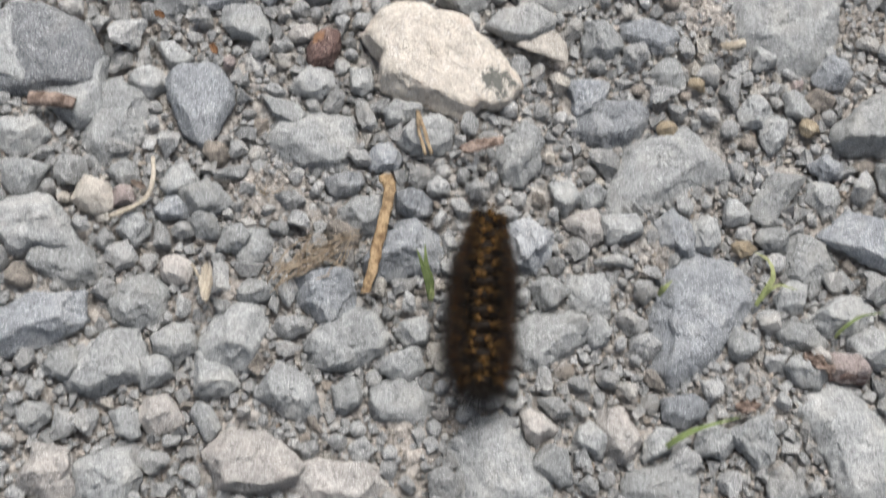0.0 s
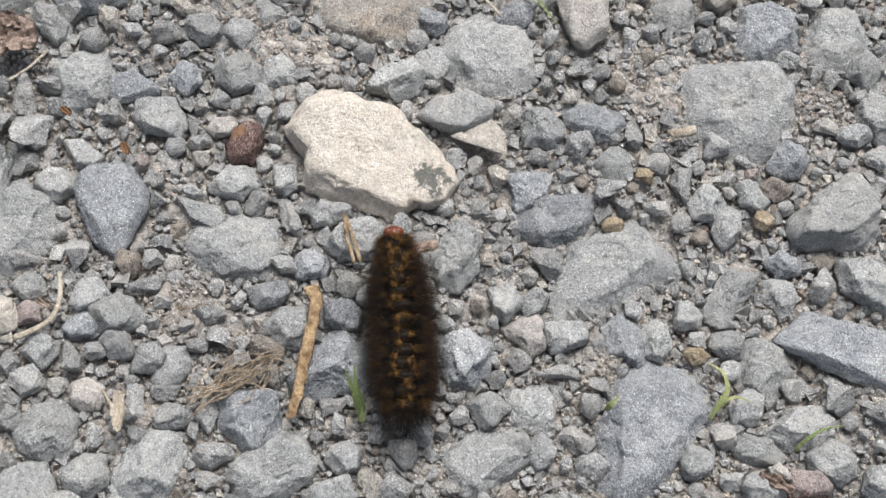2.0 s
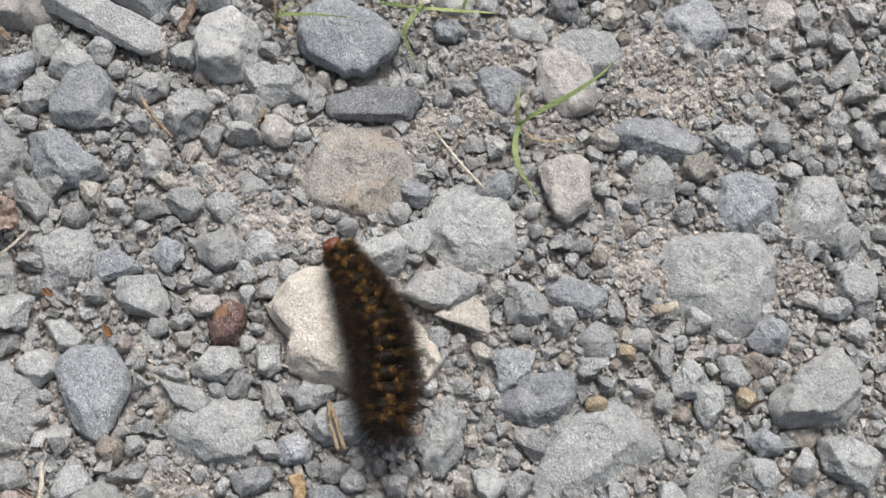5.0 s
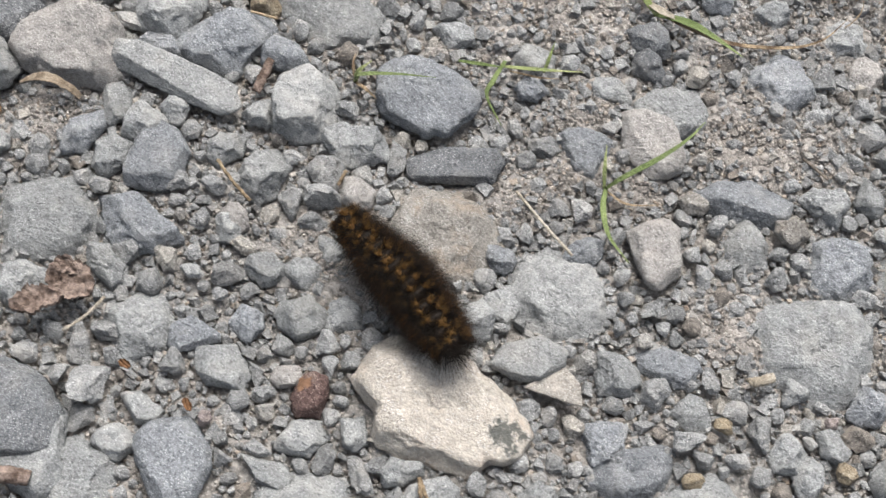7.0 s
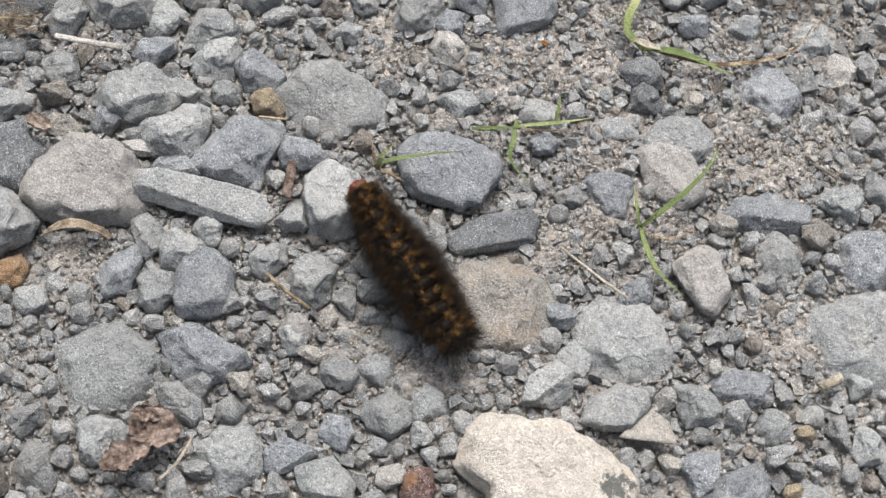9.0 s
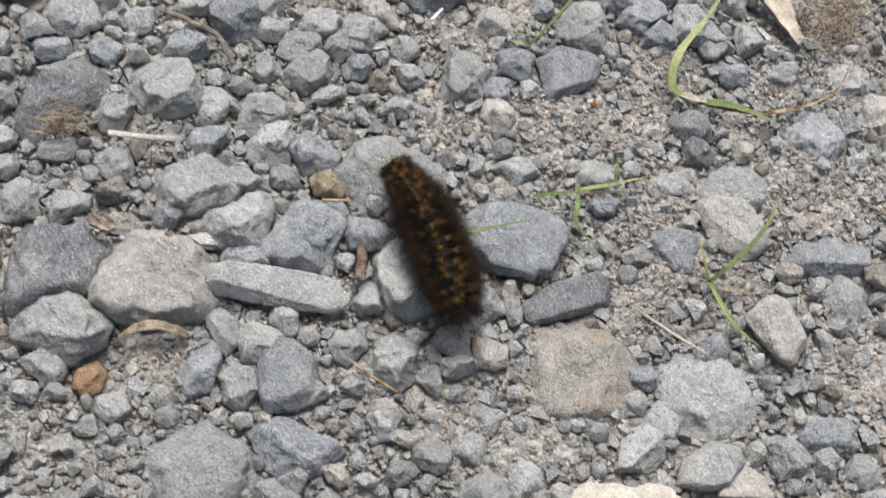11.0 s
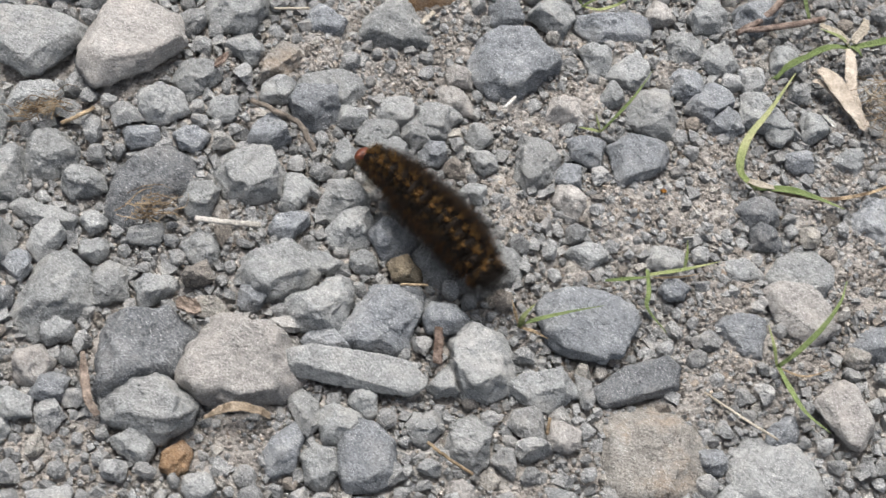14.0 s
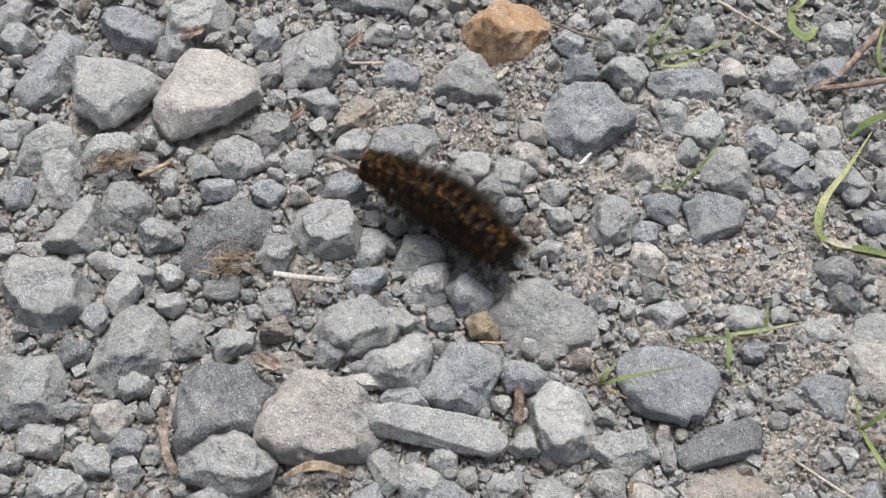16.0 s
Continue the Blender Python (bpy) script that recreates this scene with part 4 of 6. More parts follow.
stone(100.7, -74.7, 8.8, 7.8, 50, "lump", "grey")
stone(-57.9, 133.8, 8.3, 8.3, 71, "lump", "blue")
stone(78.3, -53.6, 8.8, 7.8, 127, "lump", "grey")
stone(-6.7, -74.2, 11.5, 5.9, 14, "lump", "grey")
stone(-15.7, -62.9, 8.7, 7.8, 20, "lump", "grey")
stone(72.4, -54.0, 8.5, 8.0, 21, "lump", "grey")
stone(5.2, -38.0, 10.6, 6.4, 36, "lump", "blue")
stone(9.9, 96.3, 8.7, 7.8, 4, "lump", "blue")
stone(-50.0, 161.9, 8.3, 8.1, 6, "lump", "warm")
stone(104.7, 94.6, 9.2, 7.3, 20, "lump", "grey")
stone(113.4, -44.2, 8.8, 7.6, 39, "lump", "grey")
stone(-87.6, 95.7, 9.0, 7.5, 173, "lump", "grey")
stone(-166.1, 89.6, 9.5, 7.0, 107, "lump", "blue")
stone(-33.8, -61.1, 9.6, 6.9, 41, "lump", "blue")
stone(-170.3, 79.6, 8.5, 7.8, 44, "lump", "dark")
stone(-43.4, 133.2, 8.6, 7.6, 173, "lump", "grey")
stone(-21.6, -115.8, 10.5, 6.3, 143, "lump", "grey")
stone(-44.2, 141.7, 8.5, 7.7, 5, "lump", "pale")
stone(-36.4, 8.9, 8.6, 7.6, 155, "lump", "blue", sides=((-120, 3.2), (-24, 4.1), (27, 3.3), (84, 3.8), (168, 3.8)))
stone(96.6, 37.6, 8.9, 7.3, 172, "lump", "pale")
stone(-26.7, -75.6, 9.4, 6.9, 179, "lump", "warm")
stone(-42.2, -122.1, 9.3, 6.9, 21, "lump", "grey")
stone(-117.5, 143.7, 9.4, 6.9, 103, "lump", "grey")
stone(-24.9, -61.7, 8.2, 7.9, 20, "lump", "grey")
stone(121.3, 11.6, 8.6, 7.5, 155, "block", "blue")
stone(-4.6, 158.1, 8.1, 7.9, 95, "lump", "grey")
stone(51.7, 141.2, 8.5, 7.6, 5, "block", "blue")
stone(71.4, -82.1, 8.4, 7.6, 170, "lump", "warm")
stone(-149.3, 104.6, 9.1, 7.1, 136, "lump", "pale")
stone(16.9, 46.5, 8.8, 7.2, 3, "lump", "blue")
stone(-135.2, 101.8, 10.7, 5.8, 4, "lump", "pale")
stone(-106.0, 84.5, 8.1, 7.6, 151, "lump", "blue")
stone(-50.2, -55.6, 8.8, 7.0, 20, "lump", "grey")
stone(65.9, -17.8, 8.3, 7.3, 20, "lump", "grey")
stone(101.4, -9.4, 8.5, 7.1, 145, "lump", "grey")
stone(-50.2, 34.4, 9.0, 6.8, 161, "lump", "warm")
stone(-76.4, 97.4, 9.4, 6.5, 4, "lump", "grey")
stone(129.3, 52.3, 9.1, 6.7, 121, "lump", "grey")
stone(-50.2, 31.4, 9.3, 6.4, 121, "lump", "grey")
stone(-46.6, 121.8, 9.8, 6.1, 16, "lump", "grey")
stone(-23.7, 34.3, 9.9, 6.0, 161, "sunk", "grey")
pebble(-115.9, 81.9, 9.2, 6.5, 172)
pebble(-184.8, 108.1, 9.0, 6.6, 163)
pebble(2.3, -18.2, 11.2, 5.3, 129)
pebble(-23.4, -46.7, 11.3, 5.3, 25)
pebble(-169.0, 64.0, 9.7, 6.1, 10)
pebble(107.9, -77.2, 8.3, 7.1, 0)
pebble(109.1, -57.9, 7.9, 7.4, 158)
pebble(73.7, -75.9, 10.1, 5.7, 175)
pebble(-7.0, -47.7, 9.2, 6.3, 9)
pebble(-61.2, 17.8, 7.6, 7.5, 111)
pebble(66.3, -7.4, 8.8, 6.5, 30)
pebble(5.8, -79.0, 9.9, 5.8, 14)
pebble(-145.0, 138.4, 8.3, 6.9, 121)
pebble(-30.3, -119.1, 8.6, 6.7, 116)
pebble(101.5, 114.9, 8.2, 6.9, 21)
pebble(-38.0, 42.6, 9.2, 6.1, 99)
pebble(-152.1, 48.9, 7.8, 7.3, 4)
pebble(-53.2, 147.7, 8.6, 6.5, 95)
pebble(-16.8, 63.0, 10.1, 5.5, 97)
pebble(90.9, 23.7, 9.5, 5.8, 105)
pebble(48.8, -72.7, 8.1, 6.8, 19)
pebble(-118.1, 132.0, 7.7, 7.0, 95)
pebble(-65.6, 124.0, 10.0, 5.4, 22)
pebble(52.2, 116.4, 8.3, 6.5, 83)
pebble(63.2, 25.3, 7.6, 7.1, 20)
pebble(-44.6, 27.6, 8.5, 6.3, 2)
pebble(-55.2, -49.6, 8.8, 6.1, 9)
pebble(19.0, 80.6, 9.0, 5.9, 173)
pebble(-30.8, 40.0, 8.7, 6.0, 2)
pebble(-40.4, -76.8, 7.5, 6.9, 20)
pebble(-15.2, -74.3, 8.9, 5.8, 104)
pebble(-32.9, -69.7, 7.3, 7.0, 20)
stone(-22.3, -0.8, 8.8, 5.8, 26, "lump", "warm")
stone(60.0, 78.2, 8.6, 5.9, 3, "lump", "tan", lift=1)
pebble(137.1, 48.2, 7.5, 6.7, 178)
pebble(1.6, -70.5, 10.1, 5.0, 117)
pebble(-57.4, 30.4, 7.1, 7.0, 110)
pebble(-10.7, -121.9, 7.8, 6.4, 53)
pebble(-71.1, 16.9, 7.3, 6.8, 21)
pebble(5.1, -30.2, 8.4, 5.8, 179)
pebble(114.6, 31.0, 7.4, 6.5, 155)
pebble(49.3, 85.8, 7.2, 6.6, 3)
pebble(90.4, -52.6, 7.4, 6.5, 21)
pebble(-135.8, 35.5, 7.1, 6.6, 2)
stone(-2.7, -9.2, 8.0, 5.8, 115, "lump", "grey", sides=((-159, 2.7), (-96, 4.0), (-34, 3.5), (25, 2.9), (115, 3.6)))
pebble(-28.8, -65.3, 6.9, 6.7, 20)
pebble(21.8, -29.7, 7.1, 6.4, 20)
pebble(-91.1, 118.6, 6.8, 6.7, 95)
pebble(-127.9, 35.8, 7.2, 6.3, 2)
pebble(-51.5, 129.8, 7.1, 6.4, 5)
pebble(-22.7, -20.2, 8.4, 5.2, 9)
pebble(-58.1, 40.3, 7.7, 5.6, 2)
pebble(-105.7, 181.9, 6.7, 6.3, 7)
pebble(-180.9, 49.3, 6.6, 6.4, 4)
pebble(33.5, 66.4, 6.6, 6.3, 3)
pebble(75.7, -33.2, 11.2, 3.7, 20)
pebble(31.0, -62.6, 7.0, 5.8, 139)
pebble(-9.5, 130.8, 6.5, 6.3, 95)
pebble(-96.1, 77.1, 9.0, 4.5, 172)
pebble(7.4, -84.7, 6.9, 5.8, 19)
pebble(-42.3, 54.6, 6.4, 6.2, 3)
pebble(42.3, -72.5, 7.1, 5.5, 169)
pebble(69.7, -70.5, 7.8, 5.0, 109)
pebble(-65.1, -25.9, 7.8, 5.0, 110)
pebble(-97.0, 81.0, 7.1, 5.5, 26)
pebble(52.6, -24.0, 7.0, 5.6, 118)
pebble(33.6, -101.5, 7.0, 5.5, 21)
pebble(86.4, 115.7, 8.5, 4.5, 21)
pebble(-30.2, -42.9, 6.5, 5.9, 20)
pebble(-40.6, -86.9, 6.2, 6.2, 109)
pebble(-7.1, -17.8, 7.5, 5.0, 68)
pebble(76.3, 32.8, 7.5, 5.0, 106)
pebble(87.1, 15.6, 6.6, 5.6, 20)
pebble(84.1, -64.0, 6.4, 5.8, 21)
pebble(-34.4, -121.3, 6.7, 5.5, 21)
pebble(-33.9, 72.6, 6.7, 5.5, 3)
pebble(27.5, -31.5, 6.3, 5.8, 20)
pebble(-66.5, 38.4, 6.5, 5.6, 92)
pebble(-46.5, -74.5, 6.9, 5.2, 115)
pebble(22.6, -61.0, 6.9, 5.3, 120)
pebble(-54.4, 16.6, 7.2, 4.9, 178)
pebble(77.8, -68.2, 6.1, 5.7, 21)
pebble(79.7, 12.9, 6.6, 5.3, 20)
pebble(12.5, -57.9, 7.0, 5.0, 121)
pebble(-115.0, 104.6, 9.6, 3.6, 91)
stone(-47.3, -62.1, 6.6, 5.1, 120, "lump", "pink", sides=((-151, 2.3), (-60, 2.7), (41, 2.2), (69, 2.4), (161, 3.0)), lift=1)
pebble(-24.2, -10.9, 6.0, 5.6, 54)
pebble(-45.0, -116.4, 6.2, 5.4, 111)
pebble(121.8, -45.4, 6.2, 5.4, 19)
pebble(-9.7, -69.0, 7.1, 4.7, 20)
pebble(121.9, 51.9, 7.3, 4.4, 9)
pebble(-147.3, 54.0, 6.1, 5.2, 163)
pebble(21.9, -106.6, 6.7, 4.7, 32)
pebble(83.6, 92.2, 6.9, 4.4, 9)
pebble(4.9, -14.2, 7.8, 3.8, 47)
pebble(108.3, 67.2, 5.9, 4.9, 165)
pebble(-25.0, -39.5, 5.3, 5.2, 110)
pebble(27.6, -59.2, 5.8, 4.7, 19)
pebble(-20.8, -84.1, 6.1, 4.5, 104)
pebble(-11.4, -52.7, 5.4, 4.8, 20)
pebble(-33.7, -75.8, 5.5, 4.7, 20)
pebble(105.5, -14.6, 5.7, 4.5, 173)
stone(113.4, 21.0, 6.6, 4.6, 4, "lump", "sand", lift=1)
pebble(66.4, 99.1, 5.6, 4.4, 21)
pebble(-7.1, -56.3, 5.6, 4.2, 20)
pebble(-26.7, -6.7, 6.2, 3.8, 20)
pebble(0.1, -75.6, 6.2, 3.4, 122)
pebble(-11.7, -80.9, 4.7, 4.0, 19)
stone(132.2, -39.5, 5.2, 3.0, 155, "lump", "warm", sides=((-123, 1.6), (-85, 1.4), (-2, 2.4), (65, 1.4), (136, 2.0)), lift=2)

stone(77.7, 7.2, 5.6, 4.2, 30, "lump", "sand", lift=1)
stone(81.8, 22.5, 5.0, 4.0, 10, "lump", "sand", lift=1)
stone(107.5, 32.4, 4.6, 3.6, 60, "lump", "pink", lift=1)
stone(-37.1, -17.3, 4.6, 3.8, 15, "lump", "pink", lift=1)
stone(106.2, -18.4, 5.2, 4.4, 20, "lump", "sand", lift=1)

# ---- loose gravel between the stones ----
LEFT, RIGHT, LOW, TOP, CELL = -0.27, 0.22, -0.20, 0.30, 0.0004


def make_gravel():
    rng = np.random.default_rng(21)
    wide, tall = int((RIGHT - LEFT) / CELL), int((TOP - LOW) / CELL)
    full = np.zeros((tall, wide), bool)
    gx, gy = np.meshgrid(LEFT + (np.arange(wide) + 0.5) * CELL, LOW + (np.arange(tall) + 0.5) * CELL)

    def cover(x, y, long, broad, turn, grow=0.94):
        r = max(long, broad) / 2
        a, b = max(0, int((x - r - LEFT) / CELL)), max(0, int((y - r - LOW) / CELL))
        c, e = min(wide, int((x + r - LEFT) / CELL) + 2), min(tall, int((y + r - LOW) / CELL) + 2)
        if c <= a or e <= b:
            return
        dx, dy = gx[b:e, a:c] - x, gy[b:e, a:c] - y
        u, w = dx * math.cos(turn) + dy * math.sin(turn), -dx * math.sin(turn) + dy * math.cos(turn)
        full[b:e, a:c] |= (u / long) ** 2 + (w / broad) ** 2 < (grow / 2) ** 2

    for x, y, long, broad, turn, _ in taken:
        cover(x, y, long, broad, turn)
    clear = np.zeros((tall, wide), bool)
    for x, y in litter:
        i, j = int((x - LEFT) / CELL), int((y - LOW) / CELL)
        clear[max(0, j - 4):j + 5, max(0, i - 4):i + 5] = True
    bare = bareness(gx, gy)
    shapes = ("lump", "wedge", "block", "slab")
    kinds = [rock(rng, 2, 1.0, rng.uniform(0.45, 0.9), rng.uniform(0.3, 0.65), shapes[k % 4], 0.75) for k in range(80)]
    large = [rock(rng, 3, 1.0, rng.uniform(0.5, 0.9), rng.uniform(0.35, 0.7), shapes[k % 4], 0.9) for k in range(50)]
    small = [chip(rng) for _ in range(90)] + [rock(rng, 1, 1.0, rng.uniform(0.45, 0.9), rng.uniform(0.35, 0.7), "lump" if rng.random() < 0.5 else "wedge") for _ in range(70)]
    verts, faces, count = [], [], 0

    def put(pool, x, y, long, broad, turn, z, spread):
        nonlocal count
        v, f = pool[rng.integers(len(pool))]
        v = v * (long, long if broad is None else broad / 0.8, long if broad is None else broad)
        m = np.array(Euler((rng.normal(0, spread), rng.normal(0, spread), turn)).to_matrix())
        verts.append(v @ m.T + (x, y, z))
        faces.append(f + count)
        count += len(v)

    for x, y, long, broad, turn in loose:
        put(large, x, y, long, broad, turn, height(x, y) + broad * 0.16, 0.12)
    for size, tries, pool in ((0.0095, 500, large), (0.0076, 1600, large), (0.0058, 5000, kinds), (0.0044, 11000, kinds), (0.0033, 24000, small), (0.0025, 75000, small), (0.0018, 150000, small), (0.0013, 170000, small)):
        xs, ys = rng.uniform(LEFT, RIGHT, tries), rng.uniform(LOW, TOP, tries)
        ring = [(math.cos(a) * size * 0.43, math.sin(a) * size * 0.43) for a in np.arange(8) * math.pi / 4] + [(0, 0)]
        for x, y in zip(xs, ys):
            j, i = int((y - LOW) / CELL), int((x - LEFT) / CELL)
            if full[j, i] or (size > 0.003 and clear[j, i]) or rng.random() < bare[j, i] * (3.0 if size > 0.007 else 0.97 if size > 0.003 else 0.92):
                continue
            ok = True
            for dx, dy in ring:
                a, b = int((x + dx - LEFT) / CELL), int((y + dy - LOW) / CELL)
                if not (0 <= a < wide and 0 <= b < tall) or full[b, a]:
                    ok = False
                    break
            if not ok:
                continue
            long = size * rng.uniform(0.92, 1.3)
            turn = rng.uniform(0, 6.28)
            cover(x, y, long, size * 0.8, turn, 0.9)
            put(pool, x, y, long, None, turn, height(x, y) + size * rng.uniform(0.05, 0.32) - (0.0019 * (1 - bare[j, i]) * min(1, 0.0034 / size) ** 2), 0.45)
    me = mesh_of("gravel", np.concatenate(verts), np.concatenate(faces), GRAVEL, False)
    tagged(new("gravel", me), "loose fine grey gravel between the larger stones", "gravel", kind="stuff")
    # crumbs and grains of soil in what is still free
    verts, faces, count = [], [], 0
    for size, tries in ((0.0014, 20000), (0.0009, 70000)):
        xs, ys = rng.uniform(LEFT + 0.03, RIGHT - 0.03, tries), rng.uniform(LOW + 0.03, TOP - 0.03, tries)
        for x, y in zip(xs, ys):
            j, i = int((y - LOW) / CELL), int((x - LEFT) / CELL)
            if full[j, i] or rng.random() > 0.55 + 0.45 * bare[j, i]:
                continue
            long = size * rng.uniform(0.7, 1.3)
            cover(x, y, long, long, 0.0, 0.8)
            put(small, x, y, long, None, rng.uniform(0, 6.28), height(x, y) + size * rng.uniform(0.05, 0.35) - 0.0019 * (1 - bare[j, i]), 0.6)
    crumbs, crumb_faces, base = np.concatenate(verts), np.concatenate(faces), count
    o = np.array([(1, 0, 0), (-1, 0, 0), (0, 1, 0), (0, -1, 0), (0, 0, 1), (0, 0, -1)], float)
    of = np.array([(0, 2, 4), (2, 1, 4), (1, 3, 4), (3, 0, 4), (2, 0, 5), (1, 2, 5), (3, 1, 5), (0, 3, 5)])
    x, y = rng.uniform(LEFT + 0.03, RIGHT - 0.03, 260000), rng.uniform(LOW + 0.03, TOP - 0.03, 260000)
    free = ~full[((y - LOW) / CELL).astype(int), ((x - LEFT) / CELL).astype(int)] | (rng.random(len(x)) < 0.06)
    cover_of = bare[((y - LOW) / CELL).astype(int), ((x - LEFT) / CELL).astype(int)]
    free &= rng.random(len(x)) < 0.5 + 0.5 * cover_of
    low = 0.0022 * (1 - cover_of[free][:70000])
    x, y = x[free][:70000], y[free][:70000]
    n = len(x)
    s = 0.00026 + 0.0006 * rng.random(n) ** 2
    v = o[None] * rng.uniform(0.6, 1.2, (n, 6, 1)) + rng.normal(0, 0.22, (n, 6, 3))
    v = v * s[:, None, None] + np.stack([x, y, height(x, y) + s * 0.5 - low], -1)[:, None]
    f = of[None] + (np.arange(n) * 6)[:, None, None] + base
    me = mesh_of("grit", np.concatenate([crumbs, v.reshape(-1, 3)]), np.concatenate([crumb_faces, f.reshape(-1, 3)]), GRIT, False)
    tagged(new("grit", me), "scattered sand and soil crumbs between the stones", "grit", kind="stuff")


# ---- plants, straws and litter ----
def plant_material(name, low, high, rough=0.55, grain=(60, 1400), speckle=0.6):
    m, t, b = nodes_of(name, rough)
    big, fine = noise_of(t, grain[0], 3), noise_of(t, grain[1], 4, 0.7)
    c = ramped(t, big, (0.36, low), (0.64, high))
    c = mixed(t, "MULTIPLY", speckle, c, ramped(t, fine, (0.36, 0.45), (0.64, 1.35)))
    t.links.new(c, b.inputs["Base Color"])
    bumped(t, b, fine, 0.9, 0.0012)
    return m


LITTER = {
    "green": plant_material("grass_green", (0.10, 0.14, 0.042), (0.215, 0.268, 0.105), 0.45, speckle=0.3),
    "yellowing": plant_material("grass_yellowing", (0.20, 0.25, 0.085), (0.39, 0.40, 0.20), 0.5, speckle=0.3),
    "straw": plant_material("dry_straw", (0.10, 0.064, 0.034), (0.43, 0.33, 0.21), 0.65, (240, 1500)),
    "rusty": plant_material("rusty_leaf", (0.12, 0.058, 0.026), (0.27, 0.14, 0.065), 0.7),
    "sheath": plant_material("dry_sheath", (0.40, 0.335, 0.262), (0.62, 0.54, 0.445), 0.65, (200, 1300), speckle=0.35),
    "chalk": plant_material("white_stalk", (0.38, 0.355, 0.31), (0.58, 0.55, 0.495), 0.6),
    "fibre": plant_material("fibrous_straw", (0.17, 0.105, 0.052), (0.44, 0.315, 0.18), 0.7, (420, 1900)),
    "roots": plant_material("dry_roots", (0.20, 0.15, 0.10), (0.44, 0.36, 0.265), 0.75, (420, 1900)),
    "bleached": plant_material("bleached_stalk", (0.30, 0.258, 0.195), (0.54, 0.485, 0.395), 0.6),
    "bark": plant_material("brown_bark", (0.09, 0.06, 0.045), (0.33, 0.255, 0.21), 0.9, (330, 1500)),
    "leaf": plant_material("dead_leaf", (0.13, 0.098, 0.076), (0.36, 0.29, 0.235), 0.75, (300, 1300)),
    "twig": plant_material("grey_twig", (0.10, 0.085, 0.07), (0.25, 0.21, 0.17), 0.85, (300, 1400)),
    "white": plant_material("white_bit", (0.7, 0.68, 0.62), (0.85, 0.84, 0.8), 0.6),
    "orange": plant_material("orange_bit", (0.5, 0.2, 0.03), (0.65, 0.32, 0.06), 0.6),
}


def swept(points, wide, thick, taper=(1.0, 1.0), fold=0.0, seed=1, wobble=0.0, steps=7, round_ends=True):
    """A stalk or blade along points (millimetres): an oval section, wide and thick in millimetres, that tapers to each end."""
    rng = np.random.default_rng(seed)
    p = np.array(points, float) / 1000
    q = np.vstack([2 * p[0] - p[1], p, 2 * p[-1] - p[-2]])
    line = []
    for i in range(1, len(q) - 2):
        for u in np.arange(steps) / steps:
            a, b, c, e = q[i - 1], q[i], q[i + 1], q[i + 2]
            line.append(0.5 * ((2 * b) + (c - a) * u + (2 * a - 5 * b + 4 * c - e) * u * u + (3 * b - a - 3 * c + e) * u ** 3))
    line = np.array(line + [p[-1]])
    n = len(line)
    line[1:-1] += rng.normal(0, wobble / 1000, (n - 2, 3)) * (1, 1, 0.5)
    way = np.gradient(line, axis=0)
    way /= np.linalg.norm(way, axis=1)[:, None] + 1e-9
    across = np.cross(way, (0, 0, 1.0))
    across /= np.linalg.norm(across, axis=1)[:, None] + 1e-9
    over = np.cross(across, way)
    verts, faces, k = [], [], 8
    for i in range(n):
        u = i / (n - 1)
        size = taper[0] + (1 - taper[0]) * min(1, u / 0.35) if u < 0.35 else 1 + (taper[1] - 1) * max(0, (u - 0.45) / 0.55)
        size *= 1 + rng.normal(0, 0.05) * (wobble > 0)
        for j in range(k):
            a = 2 * math.pi * j / k
            c, s = math.cos(a), math.sin(a)
            verts.append(line[i] + across[i] * c * wide / 2000 * size + over[i] * (s * thick / 2000 * max(size, 0.3) + fold * abs(c) * wide / 2000 * size))
    for i in range(n - 1):
        for j in range(k):
            faces.append((i * k + j, i * k + (j + 1) % k, (i + 1) * k + (j + 1) % k, (i + 1) * k + j))
    faces += [tuple(range(k))[::-1], tuple((n - 1) * k + j for j in range(k))]
    return verts, faces


def stalk(name, material, label, category, points, wide, thick, **how):
    """One straw, twig or splinter as a thing of its own."""
    v, f = swept(points, wide, thick, **how)
    litter.extend((p[0], p[1]) for p in v[::4])
    return tagged(new(name, mesh_of(name, np.array(v), f, LITTER[material])), label, category)


def grass(label, *blades):
    """A grass plant: blades of (material, width, points)."""
    base = blades[0][2][0]
    plant = tagged(new("grass_plant"), label, "grass", "grass seedlings")
    plant.matrix_basis = pose(base[0] / 1000, base[1] / 1000, 0)
    for k, (material, wide, points) in enumerate(blades):
        moved = [(x - base[0], y - base[1], z) for x, y, z in points]
        v, f = swept(moved, wide, 0.22, (0.7, 0.12), 0.35, k, 0.0, 8)
        litter.extend((p[0] + base[0] / 1000, p[1] + base[1] / 1000) for p in v[::4])
        part("blade", mesh_of("blade", np.array(v), f, LITTER[material]), plant, "yellowing grass blade" if material != "green" else "")
    return plant


